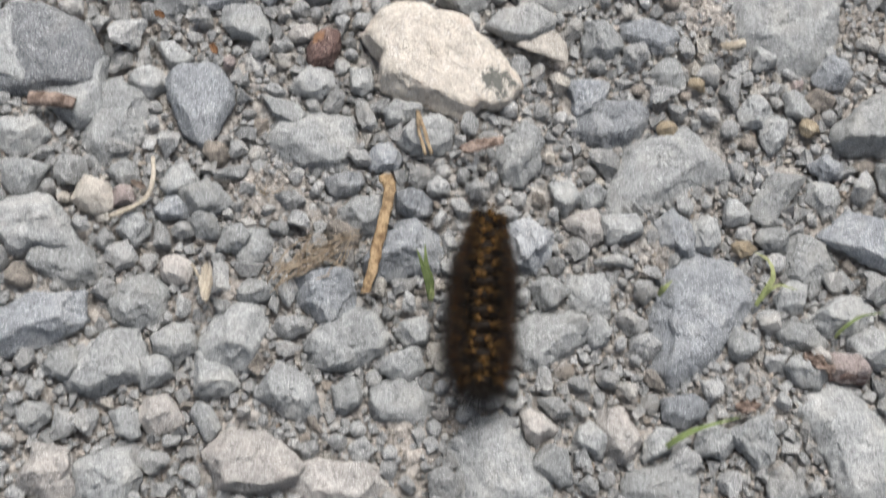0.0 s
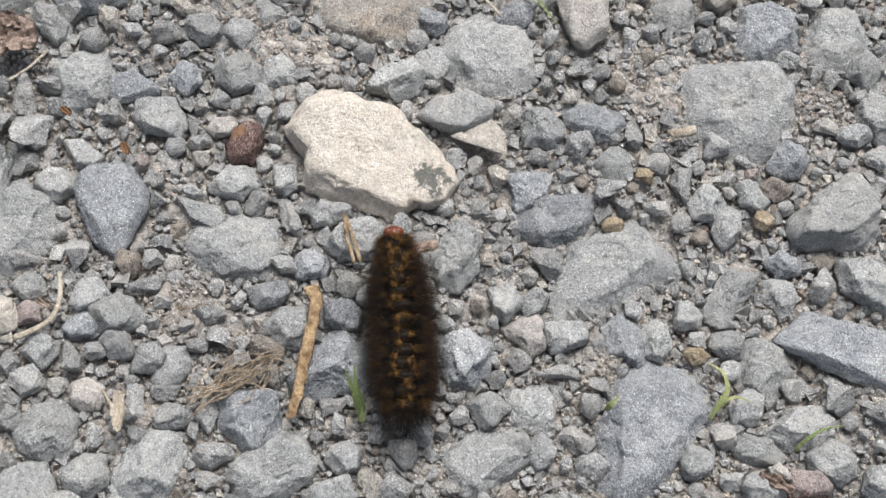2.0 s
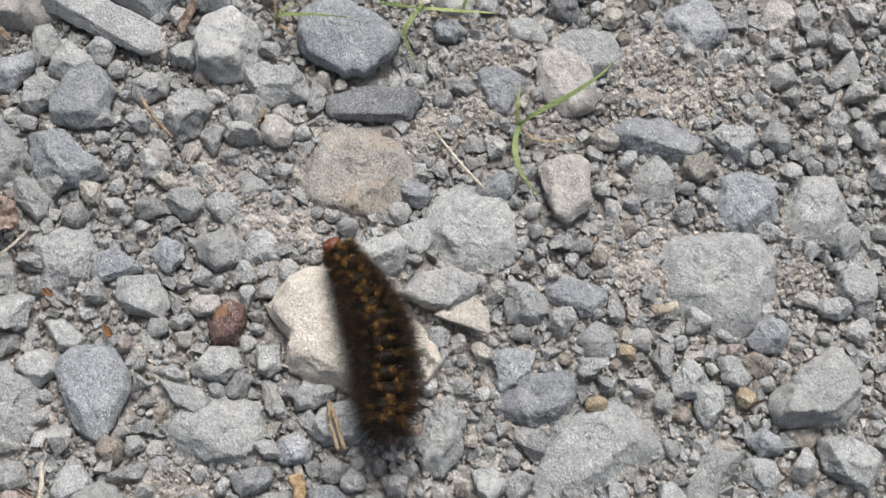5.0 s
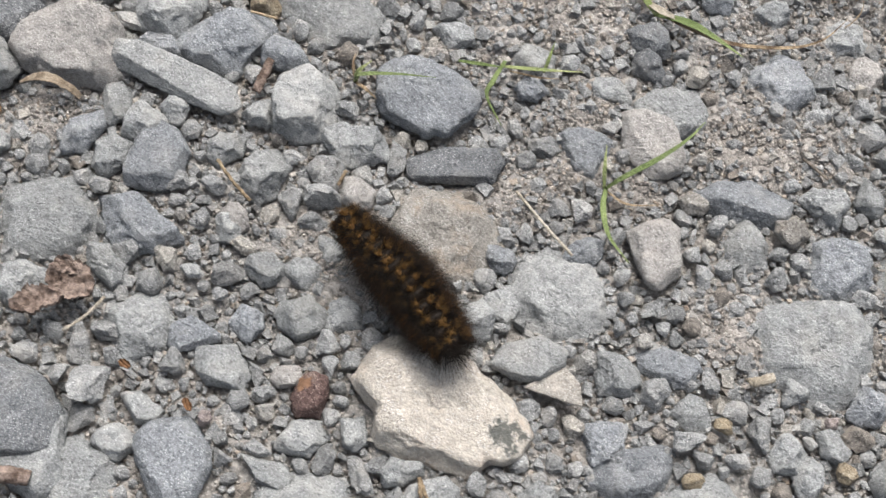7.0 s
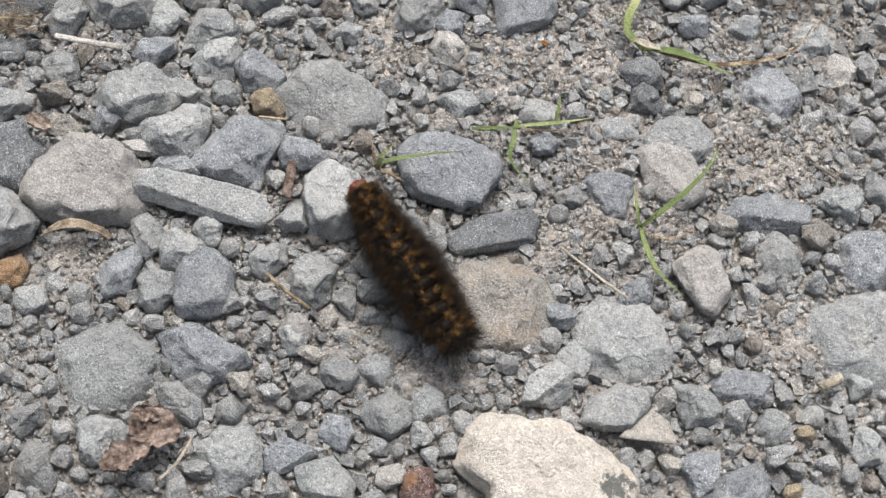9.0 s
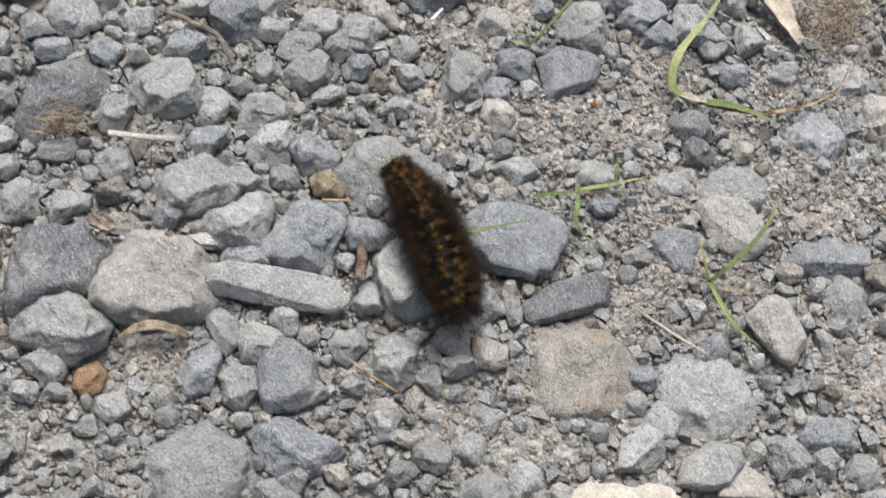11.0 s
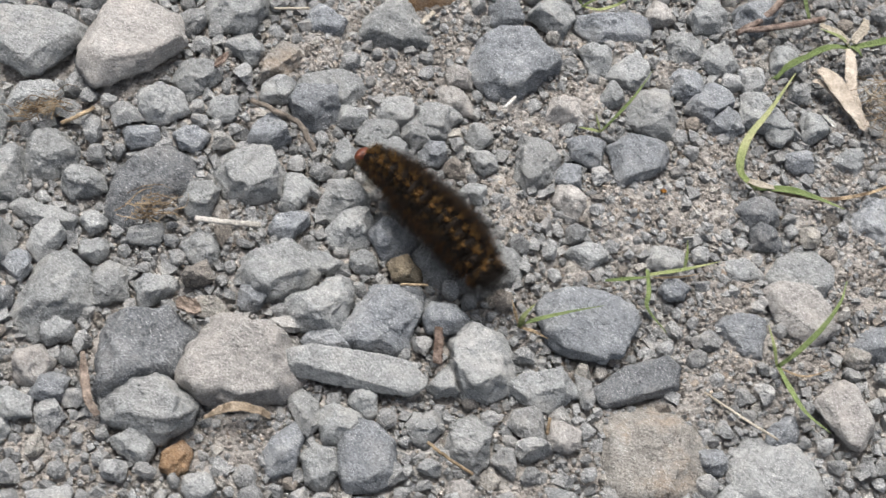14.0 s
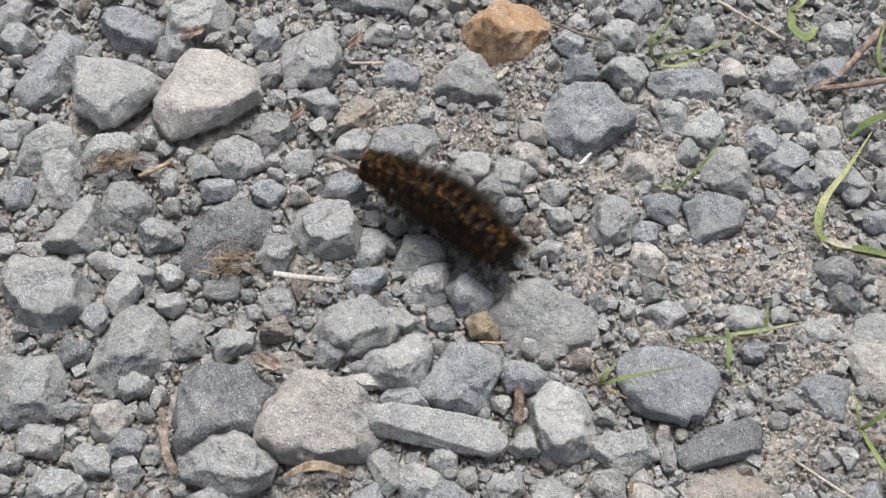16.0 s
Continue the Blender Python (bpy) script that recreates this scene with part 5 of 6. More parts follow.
def tangle(name, material, label, x, y, long, wide, turn, count, seed, thick=0.45):
    """A mat of dry fibres that curl over each other; millimetres."""
    rng = np.random.default_rng(seed)
    verts, faces = [], []
    c, s = math.cos(radians(turn)), math.sin(radians(turn))
    for k in range(count):
        u, w = rng.normal(0, long * 0.22), rng.normal(0, wide * 0.25)
        a, far = rng.normal(0, 0.7), rng.uniform(0.3, 0.9) * long * 0.5
        bend = rng.normal(0, 0.2) * far
        pts = []
        for q in (-1, -0.3, 0.35, 1):
            e, g = u + q * far * math.cos(a) - bend * (1 - q * q) * math.sin(a), w + q * far * math.sin(a) * 0.6 + bend * (1 - q * q) * math.cos(a)
            pts.append((x + e * c - g * s, y + e * s + g * c, rng.uniform(3.0, 6.5)))
        v, f = swept(pts, thick * rng.uniform(0.6, 1.3), thick * 0.7, (0.7, 0.3), 0, seed + k, 0.1, 5)
        faces += [tuple(i + len(verts) for i in g) for g in f]
        verts += v
    return tagged(new(name, mesh_of(name, np.array(verts), faces, LITTER[material])), label, "dry roots", kind="stuff")


def flake(name, material, label, category, x, y, z, long, wide, turn, curl, thick, seed, tilt=0.0, corners=7):
    """A ragged flake of bark or dead leaf, curled along its length; millimetres."""
    rng = np.random.default_rng(seed)
    nx, ny = 34, 18
    edge = 1 + 0.09 * np.sin(np.arange(nx) * 0.4 + rng.uniform(0, 6)) + 0.05 * np.sin(np.arange(nx) * 0.9 + rng.uniform(0, 6)) + (np.repeat(rng.uniform(-0.22, 0.1, nx // 3 + 1), 3)[:nx] + rng.normal(0, 0.05, nx)) * (name == "bark_piece")
    verts = []
    for side in (1, -1):
        for i in range(nx):
            u = i / (nx - 1) * 2 - 1
            w = (1 - abs(u) ** 2.6) ** 0.6 * edge[i] if abs(u) < 1 else 0.05
            for j in range(ny):
                q = (j / (ny - 1) * 2 - 1) * max(w, 0.06)
                up = curl * (q * q) * wide * 0.5 + 0.12 * curl * long * u * u + 0.25 * math.sin(7 * q + 3 * u + seed)
                verts.append((u * long / 2000, q * wide / 2000, (up + side * thick / 2) / 1000))
    verts = np.array(verts)
    verts[:, 2] += 0.0011 * curl * (lumps(verts[:, [0, 1, 1]] * (420, 420, 0) + seed) - 0.5) + 0.0022 * (lumps(verts[:, [0, 1, 1]] * (900, 1100, 0) + seed) - 0.5) * (name == "bark_piece")
    faces, m = [], nx * ny
    for i in range(nx - 1):
        for j in range(ny - 1):
            a = i * ny + j
            faces += [(a, a + ny, a + ny + 1, a + 1), (m + a, m + a + 1, m + a + ny + 1, m + a + ny)]
    rim = [i * ny for i in range(nx)] + [(nx - 1) * ny + j for j in range(1, ny)] + [i * ny + ny - 1 for i in range(nx - 2, -1, -1)] + list(range(ny - 2, 0, -1))
    for a, b in zip(rim, rim[1:] + rim[:1]):
        faces.append((a, b, m + b, m + a))
    ob = new(name, mesh_of(name, np.array(verts), faces, LITTER[material]))
    ob.matrix_basis = pose(x / 1000, y / 1000, z / 1000, tilt, 0, turn)
    litter.extend((ob.matrix_basis @ Vector(p)).xy for p in verts[:nx * ny:3])
    return tagged(ob, label, category)


stalk("straw", "fibre", "flat tan piece of broken straw lying across stones", "straw", [(14.2, -35.1, 6), (16.9, -39.6, 6.5), (19.0, -52.8, 6), (20.3, -60.8, 5.5), (20.6, -66.0, 4)], 3.0, 1.0, wobble=0.12, taper=(1.2, 0.75), seed=4)
stalk("straw", "straw", "thin tan straw bent beside the white stone", "straw", [(15.5, -15.7, 8), (18.3, -19.2, 8), (23.2, -25.6, 7)], 1.0, 0.5, wobble=0.05, seed=5)
stalk("straw", "straw", "thin tan straw bent beside the white stone", "straw", [(15.6, -15.9, 8.5), (17.6, -20.4, 8), (21.8, -26.4, 7)], 0.9, 0.5, wobble=0.05, seed=6)
stalk("twig", "bleached", "pale curved dry stem lying on the gravel", "twig", [(-43.0, -51.3, 5), (-40.3, -57.3, 5), (-40.1, -62.3, 4.5), (-42.8, -66.0, 4), (-46.9, -69.6, 3)], 1.3, 0.9, wobble=0.06, taper=(0.8, 1.2), seed=7)
tangle("root_tangle", "roots", "tangled tan dry roots on the gravel", 5.7, -61.5, 22.1, 5.5, 45, 44, 31, 0.4)
flake("dry_leaf", "bleached", "small torn pale dry leaf standing between stones", "leaf", -16.9, -77.5, 4, 10.1, 3.2, -68, 0.5, 0.4, 32, 0)
stalk("straw", "bleached", "tiny pale dry stem beside a torn leaf", "straw", [(-22.4, -74.1, 4), (-19.4, -76.6, 4), (-16.8, -79.7, 3)], 0.7, 0.5, seed=8)
grass("short green grass sprout between stones",
      ("green", 1.6, [(35.9, -60.6, 1), (33.7, -57.4, 5), (31.3, -54.8, 8), (29.1, -52.6, 10)]),
      ("green", 1.9, [(36.1, -60.5, 1), (34.7, -57.5, 4), (32.6, -54.8, 7), (30.5, -50.4, 9)]),
      ("yellowing", 1.5, [(36.2, -60.8, 1), (35.9, -59.5, 2.5), (35.2, -58.3, 4)]))
flake("bark_piece", "bark", "brown flaky piece of bark on the gravel", "bark", -84.8, -4.6, 5, 12.7, 7, 36, 0.35, 1.2, 33, -6)
flake("bark_piece", "bark", "thin splinter of flaky brown bark", "bark", -79.4, 3.0, 5, 12.6, 9, -8, 0.3, 1.1, 34, 8)
stalk("straw", "bleached", "thin pale forked stem beside the bark", "straw", [(-70.4, 2.1, 4), (-72.8, -4.1, 4), (-76.6, -8.9, 3)], 0.8, 0.6, wobble=0.08, seed=9)
stalk("bark_piece", "bark", "flat reddish-brown splinter of bark", "bark", [(29.8, -21.2, 5.5), (32.4, -19.0, 6), (35.4, -16.9, 6), (38.9, -14.4, 5.5)], 3.4, 1.3, taper=(0.75, 0.7), wobble=0.14, seed=35)
flake("bark_piece", "bark", "brown splinter of wood beside a cobble", "bark", 131.6, -42.6, 3, 8.8, 3.0, -11, 0.3, 1.2, 36, 0)
stalk("twig", "bark", "thick broken brown twig between stones", "twig", [(-79.9, -47.1, 4), (-72.5, -45.1, 4.5), (-68.5, -44.4, 4)], 4.2, 3.6, wobble=0.1, taper=(1.0, 0.9), seed=10)
grass("bent yellow-green grass seedling beside a slab",
      ("yellowing", 1.5, [(113.3, -32.8, 1), (114.0, -29.4, 4), (114.6, -26.2, 6), (112.5, -22.8, 7), (108.4, -21.6, 7)]),
      ("yellowing", 0.8, [(113.3, -32.8, 1), (116.4, -27.1, 4), (121.8, -26.2, 4)]))
grass("thin green grass seedling among pebbles",
      ("green", 0.9, [(134.3, -33.8, 1), (135.5, -31.3, 4), (138.5, -27.6, 5), (143.4, -24.7, 5)]),
      ("yellowing", 1.0, [(134.3, -33.8, 1), (134.5, -32.8, 3), (135.1, -31.1, 5)]))
grass("tiny yellow-green grass tip beside a slab",
      ("yellowing", 1.5, [(89.4, -38.9, 1), (90.0, -37.9, 4), (91.2, -35.6, 5)]))
grass("low green grass seedling over pebbles",
      ("green", 1.6, [(101.7, -77.5, 1), (103.5, -74.6, 5), (108.3, -69.8, 6), (116.9, -63.3, 5)]),
      ("yellowing", 1.2, [(101.7, -77.5, 1), (102.2, -76.0, 3), (103.2, -73.8, 6)]))
grass("bright green grass seedling with long arching blades",
      ("green", 1.5, [(37.2, 74.1, 1), (40.4, 75.8, 7), (47.2, 82.3, 10), (52.9, 89.9, 11), (56.2, 97.2, 10)]),
      ("green", 1.6, [(37.2, 74.1, 1), (37.7, 66.7, 5), (41.1, 59.2, 6), (48.3, 54.5, 4)]),
      ("yellowing", 1.1, [(36.7, 74.1, 1), (35.0, 78.1, 5), (33.8, 83.9, 6)]),
      ("straw", 0.7, [(37.1, 73.8, 1), (43.6, 70.8, 3), (52.7, 74.0, 3)]))
grass("green grass seedling creeping over the soil",
      ("green", 1.4, [(1.4, 99.5, 4), (0.4, 91.0, 7), (0.1, 86.4, 6), (6.3, 81.4, 2)]),
      ("green", 1.2, [(-10.4, 95.6, 3), (-3.8, 95.7, 5), (2.3, 96.3, 6)]),
      ("yellowing", 1.2, [(1.6, 98.3, 3), (10.7, 99.5, 5), (22.2, 103.1, 5)]),
      ("yellowing", 1.0, [(12.1, 100.4, 3), (12.3, 103.3, 6), (12.4, 107.5, 8)]),
      ("straw", 0.7, [(3.4, 98.1, 2), (11.2, 98.4, 3), (17.7, 100.3, 3)]))
grass("slender green grass blade lying across a slab",
      ("green", 1.2, [(-34.3, 80.8, 1), (-32.5, 79.0, 9), (-23.5, 80.8, 12), (-13.5, 83.5, 12)]),
      ("yellowing", 1.6, [(-34.3, 80.8, 1), (-33.7, 82.2, 5), (-31.2, 84.6, 8)]),
      ("straw", 1.1, [(-34.3, 80.8, 1), (-30.6, 78.2, 4), (-27.0, 77.0, 3)]),
      ("straw", 0.9, [(-34.3, 80.8, 1), (-36.0, 84.0, 4), (-36.6, 87.4, 4)]))
grass("broad pale green grass blade, bent and partly dry",
      ("yellowing", 2.6, [(36.4, 129.4, 2), (30.9, 133.6, 5), (33.2, 142.7, 7), (41.2, 153.7, 8), (50.8, 168.0, 8)]),
      ("green", 2.4, [(36.4, 129.7, 2), (44.6, 128.2, 5), (52.8, 126.4, 5), (62.2, 124.5, 3)]),
      ("straw", 1.3, [(37.4, 130.6, 2), (44.8, 127.3, 4), (58.4, 126.9, 4), (72.7, 131.1, 4), (81.4, 137.0, 4), (86.8, 145.7, 5)]),
      ("bleached", 2.4, [(33.0, 131.8, 3), (37.6, 129.3, 4.6), (45.0, 129.4, 3)]))
grass("grass plant with broad green blades and dry sheath",
      ("green", 2.2, [(71.0, 182.7, 4), (62.1, 179.1, 7), (52.0, 172.1, 8), (43.2, 166.5, 5)]),
      ("green", 2.6, [(71.9, 182.4, 4), (80.9, 183.6, 7), (92.1, 187.5, 8), (105.9, 191.6, 8)]),
      ("green", 1.8, [(71.4, 182.7, 4), (72.7, 180.5, 6), (74.6, 178.7, 5)]),
      ("yellowing", 1.8, [(71.5, 183.2, 4), (67.3, 183.9, 7), (60.3, 184.9, 9)]))
stalk("dry_sheath", "sheath", "broad pale dry grass sheath lying on the soil", "dry leaf", [(60.0, 172.8, 4.5), (62.3, 169.6, 5), (65.6, 163.8, 4.6), (69.4, 158.2, 3.6), (73.2, 153.6, 2)], 6.2, 0.8, taper=(0.45, 0.55), fold=0.45, wobble=0.10, seed=37)
stalk("dry_sheath", "sheath", "torn flap of a pale dry grass sheath", "dry leaf", [(58.6, 169.5, 3), (61.4, 167.0, 4), (65.8, 161.0, 3.2), (69.8, 156.6, 2)], 2.6, 0.5, taper=(0.7, 0.3), fold=0.5, wobble=0.10, seed=72)
stalk("dry_sheath", "sheath", "pale dry stem base of a grass plant", "dry leaf", [(71.2, 181.2, 4.5), (70.2, 174.6, 5), (69.4, 167.4, 4.8), (70.6, 160.5, 3.5), (73.4, 154.8, 2)], 4.0, 1.4, taper=(0.8, 0.7), fold=0.25, wobble=0.08, seed=38)
stalk("dry_sheath", "bleached", "short torn dry leaf base at a grass crown", "dry leaf", [(70.8, 183.6, 5), (66.4, 186.4, 6), (62.4, 189.6, 5)], 2.8, 0.5, taper=(0.8, 0.6), fold=0.4, wobble=0.1, seed=73)
stalk("dry_sheath", "bleached", "short torn dry leaf base at a grass crown", "dry leaf", [(72.2, 183.8, 5), (75.8, 188.2, 6.5), (77.4, 192.6, 6)], 3.2, 0.5, taper=(0.8, 0.6), fold=0.4, wobble=0.1, seed=74)
tangle("root_tangle", "straw", "mat of thin tan dry roots round a grass plant", 85.0, 164.0, 27, 20, 29, 62, 39, 0.34)
tangle("root_tangle", "bleached", "short pale rootlets beside a dry sheath", 76.5, 163.0, 9, 6, -50, 7, 71, 0.8)
grass("small dark green grass tuft on the soil",
      ("green", 1.0, [(-8.9, 145.5, 1), (-4.5, 148.9, 6), (0.1, 154.1, 9), (5.2, 161.8, 11)]),
      ("yellowing", 1.1, [(-8.9, 145.5, 1), (-12.3, 144.7, 3), (-16.2, 144.5, 4)]),
      ("yellowing", 1.0, [(-8.9, 145.5, 1), (-10.2, 146.2, 4), (-11.2, 148.3, 6)]))
stalk("straw", "bleached", "thin pale straw lying on bare soil", "straw", [(15.4, 64.8, 2), (23.7, 58.9, 2.5), (34.0, 52.1, 3)], 0.8, 0.6, wobble=0.04, seed=11)
stalk("twig", "straw", "thin orange-brown twig between pebbles", "twig", [(-58.9, 45.9, 3.5), (-54.1, 42.1, 4), (-47.2, 38.3, 3)], 0.9, 0.8, wobble=0.08, seed=12)
stalk("stick", "chalk", "short white dry stalk under a pebble", "stick", [(-122.0, 104.0, 6), (-114.7, 103.2, 6.5), (-104.7, 103.4, 6)], 1.8, 1.3, taper=(1.0, 1.0), wobble=0.04, seed=13)
tangle("root_tangle", "straw", "brown dry root fibres among stones", -133.4, 107.3, 15, 7, 20, 36, 40, 0.36)
stalk("twig", "twig", "crooked grey-brown twig between stones", "twig", [(-110.2, 144.4, 4), (-103.2, 140.6, 5), (-96.8, 137.4, 5), (-93.4, 132.4, 4.5), (-91.7, 129.2, 3.5)], 1.7, 1.5, wobble=0.12, seed=14)
stalk("dry_leaf", "roots", "curled pale dead leaf under a boulder", "leaf", [(-115.0, 49.7, 1.5), (-111.0, 50.9, 4.5), (-106.2, 51.6, 5.5), (-101.8, 51.3, 4.5), (-98.7, 50.9, 2)], 2.8, 0.5, taper=(0.3, 0.6), fold=0.4, wobble=0.08, seed=41)
stalk("dry_leaf", "leaf", "narrow strip of dead leaf beside dark stone", "leaf", [(-146.2, 64.2, 5), (-144.9, 57.5, 4), (-143.4, 51.9, 3.5), (-140.9, 48.6, 2)], 2.4, 0.5, taper=(0.5, 0.7), fold=0.4, wobble=0.08, seed=42)
stalk("splinter", "bark", "small brown wood splinter between stones", "splinter", [(-56.4, 77.3, 5), (-56.6, 71.9, 5), (-56.8, 67.2, 4.5)], 2.6, 1.0, wobble=0.1, taper=(0.9, 1.0), seed=15)
stalk("splinter", "bleached", "short tan stub of broken twig beside a slab", "splinter", [(84.6, 34.4, 3.5), (87.4, 35.8, 4), (90.2, 37.8, 4)], 2.6, 2.0, wobble=0.12, taper=(0.9, 1.0), seed=76)
stalk("splinter", "straw", "thin tan splinter beside a brown stone", "splinter", [(-66.9, 89.6, 4), (-59.4, 90.0, 4)], 0.8, 0.6, seed=16)
flake("petal", "white", "tiny white petal lying on the soil", "petal", 6.5, 125.8, 5, 2.1, 1.2, 36, 0.6, 0.4, 43, 0)
flake("petal", "white", "tiny white petal lying on the soil", "petal", 9.1, 126.4, 5, 1.9, 1.2, -32, 0.6, 0.4, 44, 0)
flake("petal", "orange", "tiny orange petal lying on the soil", "petal", 7.6, 124.6, 5, 1.7, 1.0, -21, 0.4, 0.4, 45, 0)
flake("petal", "white", "curled white scrap on the soil", "petal", 61.4, 154.8, 3, 5.5, 1.6, -42, 0.8, 0.4, 46, 0)
grass("green grass tuft growing in a ring of blades",
      ("green", 1.2, [(-12.4, 191.3, 1), (-15.6, 194.2, 7), (-10.5, 199.8, 9), (-7.7, 207.7, 12)]),
      ("green", 1.2, [(-12.4, 191.3, 1), (-6.6, 191.8, 6), (3.9, 194.5, 7), (18.8, 203.9, 8)]),
      ("yellowing", 1.1, [(-12.4, 191.3, 1), (-7.2, 188.3, 4), (0.8, 192.4, 5), (6.7, 199.6, 8)]),
      ("green", 1.1, [(-12.4, 191.3, 1), (-14.9, 193.0, 4), (-10.7, 196.7, 6), (-2.9, 198.7, 7)]))
stalk("straw", "bleached", "long pale straw lying on the gravel", "straw", [(2.0, 219.6, 5), (14.8, 210.6, 5.5), (29.2, 203.1, 4)], 1.3, 1.0, wobble=0.05, seed=17)
grass("curled broad green leaf beside brown twigs",
      ("green", 3.4, [(33.4, 217.2, 2), (31.1, 206.7, 6), (34.4, 202.3, 7), (37.6, 205.6, 7), (35.6, 209.1, 6)]),
      ("yellowing", 2.4, [(33.4, 217.2, 2), (35.7, 217.6, 6), (39.2, 222.2, 8)]))
stalk("twig", "bark", "branching reddish-brown twig on the soil", "twig", [(35.4, 184.1, 4), (45.7, 191.6, 5), (54.0, 201.8, 6), (65.4, 215.8, 6)], 2.3, 2.0, wobble=0.12, taper=(0.8, 1.0), seed=18)
stalk("twig", "bark", "reddish-brown twig lying on the soil", "twig", [(36.2, 185.1, 4), (47.2, 187.3, 4.5), (64.1, 192.1, 5)], 2.1, 1.8, wobble=0.12, taper=(0.8, 1.0), seed=19)
grass("green grass blades beside brown twigs",
      ("green", 1.6, [(46.7, 169.3, 2), (50.9, 173.3, 6), (59.2, 177.8, 7)]),
      ("green", 1.6, [(60.5, 193.5, 2), (58.0, 200.4, 7), (61.8, 212.9, 9)]))
flake("dry_leaf", "bark", "small brown dead leaf between stones", "leaf", -151.7, 181.2, 5, 8.0, 3.4, 39, 0.4, 0.5, 47, 0)
flake("dry_leaf", "bark", "small brown dead leaf between stones", "leaf", -104.6, 185.2, 4, 7.9, 2.6, 65, 0.4, 0.5, 48, 0)
flake("dry_leaf", "bark", "small brown dead leaf between stones", "leaf", -119.6, 157.1, 4, 6.3, 2.2, 58, 0.4, 0.5, 49, 0)
tangle("root_tangle", "straw", "brown dry moss and root fibres among stones", -167.3, 135.1, 15, 9, 16, 44, 50, 0.36)
stalk("straw", "straw", "short bent straw beside a clump of roots", "straw", [(-160.5, 130.8, 5), (-156.8, 132.6, 6), (-152.4, 136.8, 5)], 1.3, 1.0, wobble=0.08, seed=75)
stalk("splinter", "white", "tiny white splinter lying on soil", "splinter", [(-37.7, 150.0, 2.5), (-34.2, 154.3, 2.5)], 0.9, 0.7, seed=20)
stalk("straw", "bleached", "thin pale straw beside a blue-grey stone", "straw", [(-106.0, 177.1, 4), (-95.7, 178.4, 4)], 0.9, 0.7, seed=21)
stalk("straw", "bleached", "pale straw end beside light stone", "straw", [(-62.4, 176.7, 4), (-58.7, 181.4, 4)], 1.6, 0.8, seed=22)
stalk("straw", "twig", "thin dark straw lying on soil", "straw", [(-44.6, 200.5, 4), (-35.9, 197.2, 4), (-27.7, 196.5, 3)], 1.0, 0.8, wobble=0.05, seed=23)
flake("dry_leaf", "leaf", "crumbled pale bit of dry leaf on gravel", "leaf", -121.5, 78.9, 4, 7.2, 4.0, -23, 0.5, 1.2, 51, 0)
stalk("straw", "twig", "thin grey stem lying on soil", "straw", [(84.5, 100.8, 2), (92.2, 96.7, 2.5)], 0.9, 0.7, seed=24)
stalk("straw", "straw", "two short straws standing between pebbles", "straw", [(-27.3, 54.2, 4), (-28.0, 50.0, 3)], 0.9, 0.7, seed=25)
tangle("root_tangle", "straw", "small tan root fibres on the soil", -11.9, -49.3, 7.1, 3, 43, 4, 52)
flake("bark_piece", "bark", "small flake of pinkish-brown bark", "bark", -81.3, 5.9, 6, 6.9, 4, -5, 0.3, 0.9, 61, 14)
flake("bark_piece", "bark", "small brown chip of bark between stones", "bark", 117.7, -60.0, 4, 6.7, 2.8, 26, 0.25, 1.0, 62, 0)
flake("leaf_bit", "rusty", "tiny orange-brown leaf bit on the gravel", "leaf bit", -59.2, -12.1, 4, 3.1, 1.8, -8, 0.5, 0.6, 63, 0)
flake("leaf_bit", "rusty", "tiny orange-brown leaf bit on the gravel", "leaf bit", -41.6, -16.4, 4, 3.5, 1.8, -41, 0.5, 0.6, 64, 0)
flake("leaf_bit", "leaf", "crumbled tan leaf bit between stones", "leaf bit", -43.5, -59.4, 4, 4.2, 1.8, -5, 0.5, 0.6, 65, 0)

make_gravel()


# ---- the caterpillar ----
def plain(name, c, rough=0.6, spread=0.0, grain=900.0):
    m, t, b = nodes_of(name, rough)
    n = noise_of(t, grain, 4)
    col = ramped(t, n, (0.3, tuple(v * 0.6 for v in c)), (0.7, tuple(min(1, v * 1.35) for v in c)))
    if spread:
        rnd = t.nodes.new("ShaderNodeNewGeometry").outputs["Random Per Island"]
        col = mixed(t, "MULTIPLY", 1.0, col, ramped(t, rnd, (0.0, 1 - spread), (1.0, 1 + spread)))
    t.links.new(col, b.inputs["Base Color"])
    b.inputs["Specular IOR Level"].default_value = 0.3 if rough < 0.5 else 0.08
    return m


SKIN = plain("black_brown_skin", (0.014, 0.010, 0.007), 0.5)
WART = plain("amber_wart", (0.095, 0.05, 0.018), 0.6, 0.6)
RED = plain("red_brown_head", (0.105, 0.027, 0.011), 0.4)
BRISTLE = plain("dark_bristle", (0.0165, 0.0135, 0.0112), 0.6, 0.6)
GOLD = plain("golden_tuft", (0.165, 0.092, 0.03), 0.6, 0.5)
RUST = plain("rusty_tuft", (0.16, 0.068, 0.02), 0.5, 0.5)
SEGMENTS, BODY = 13, 0.046


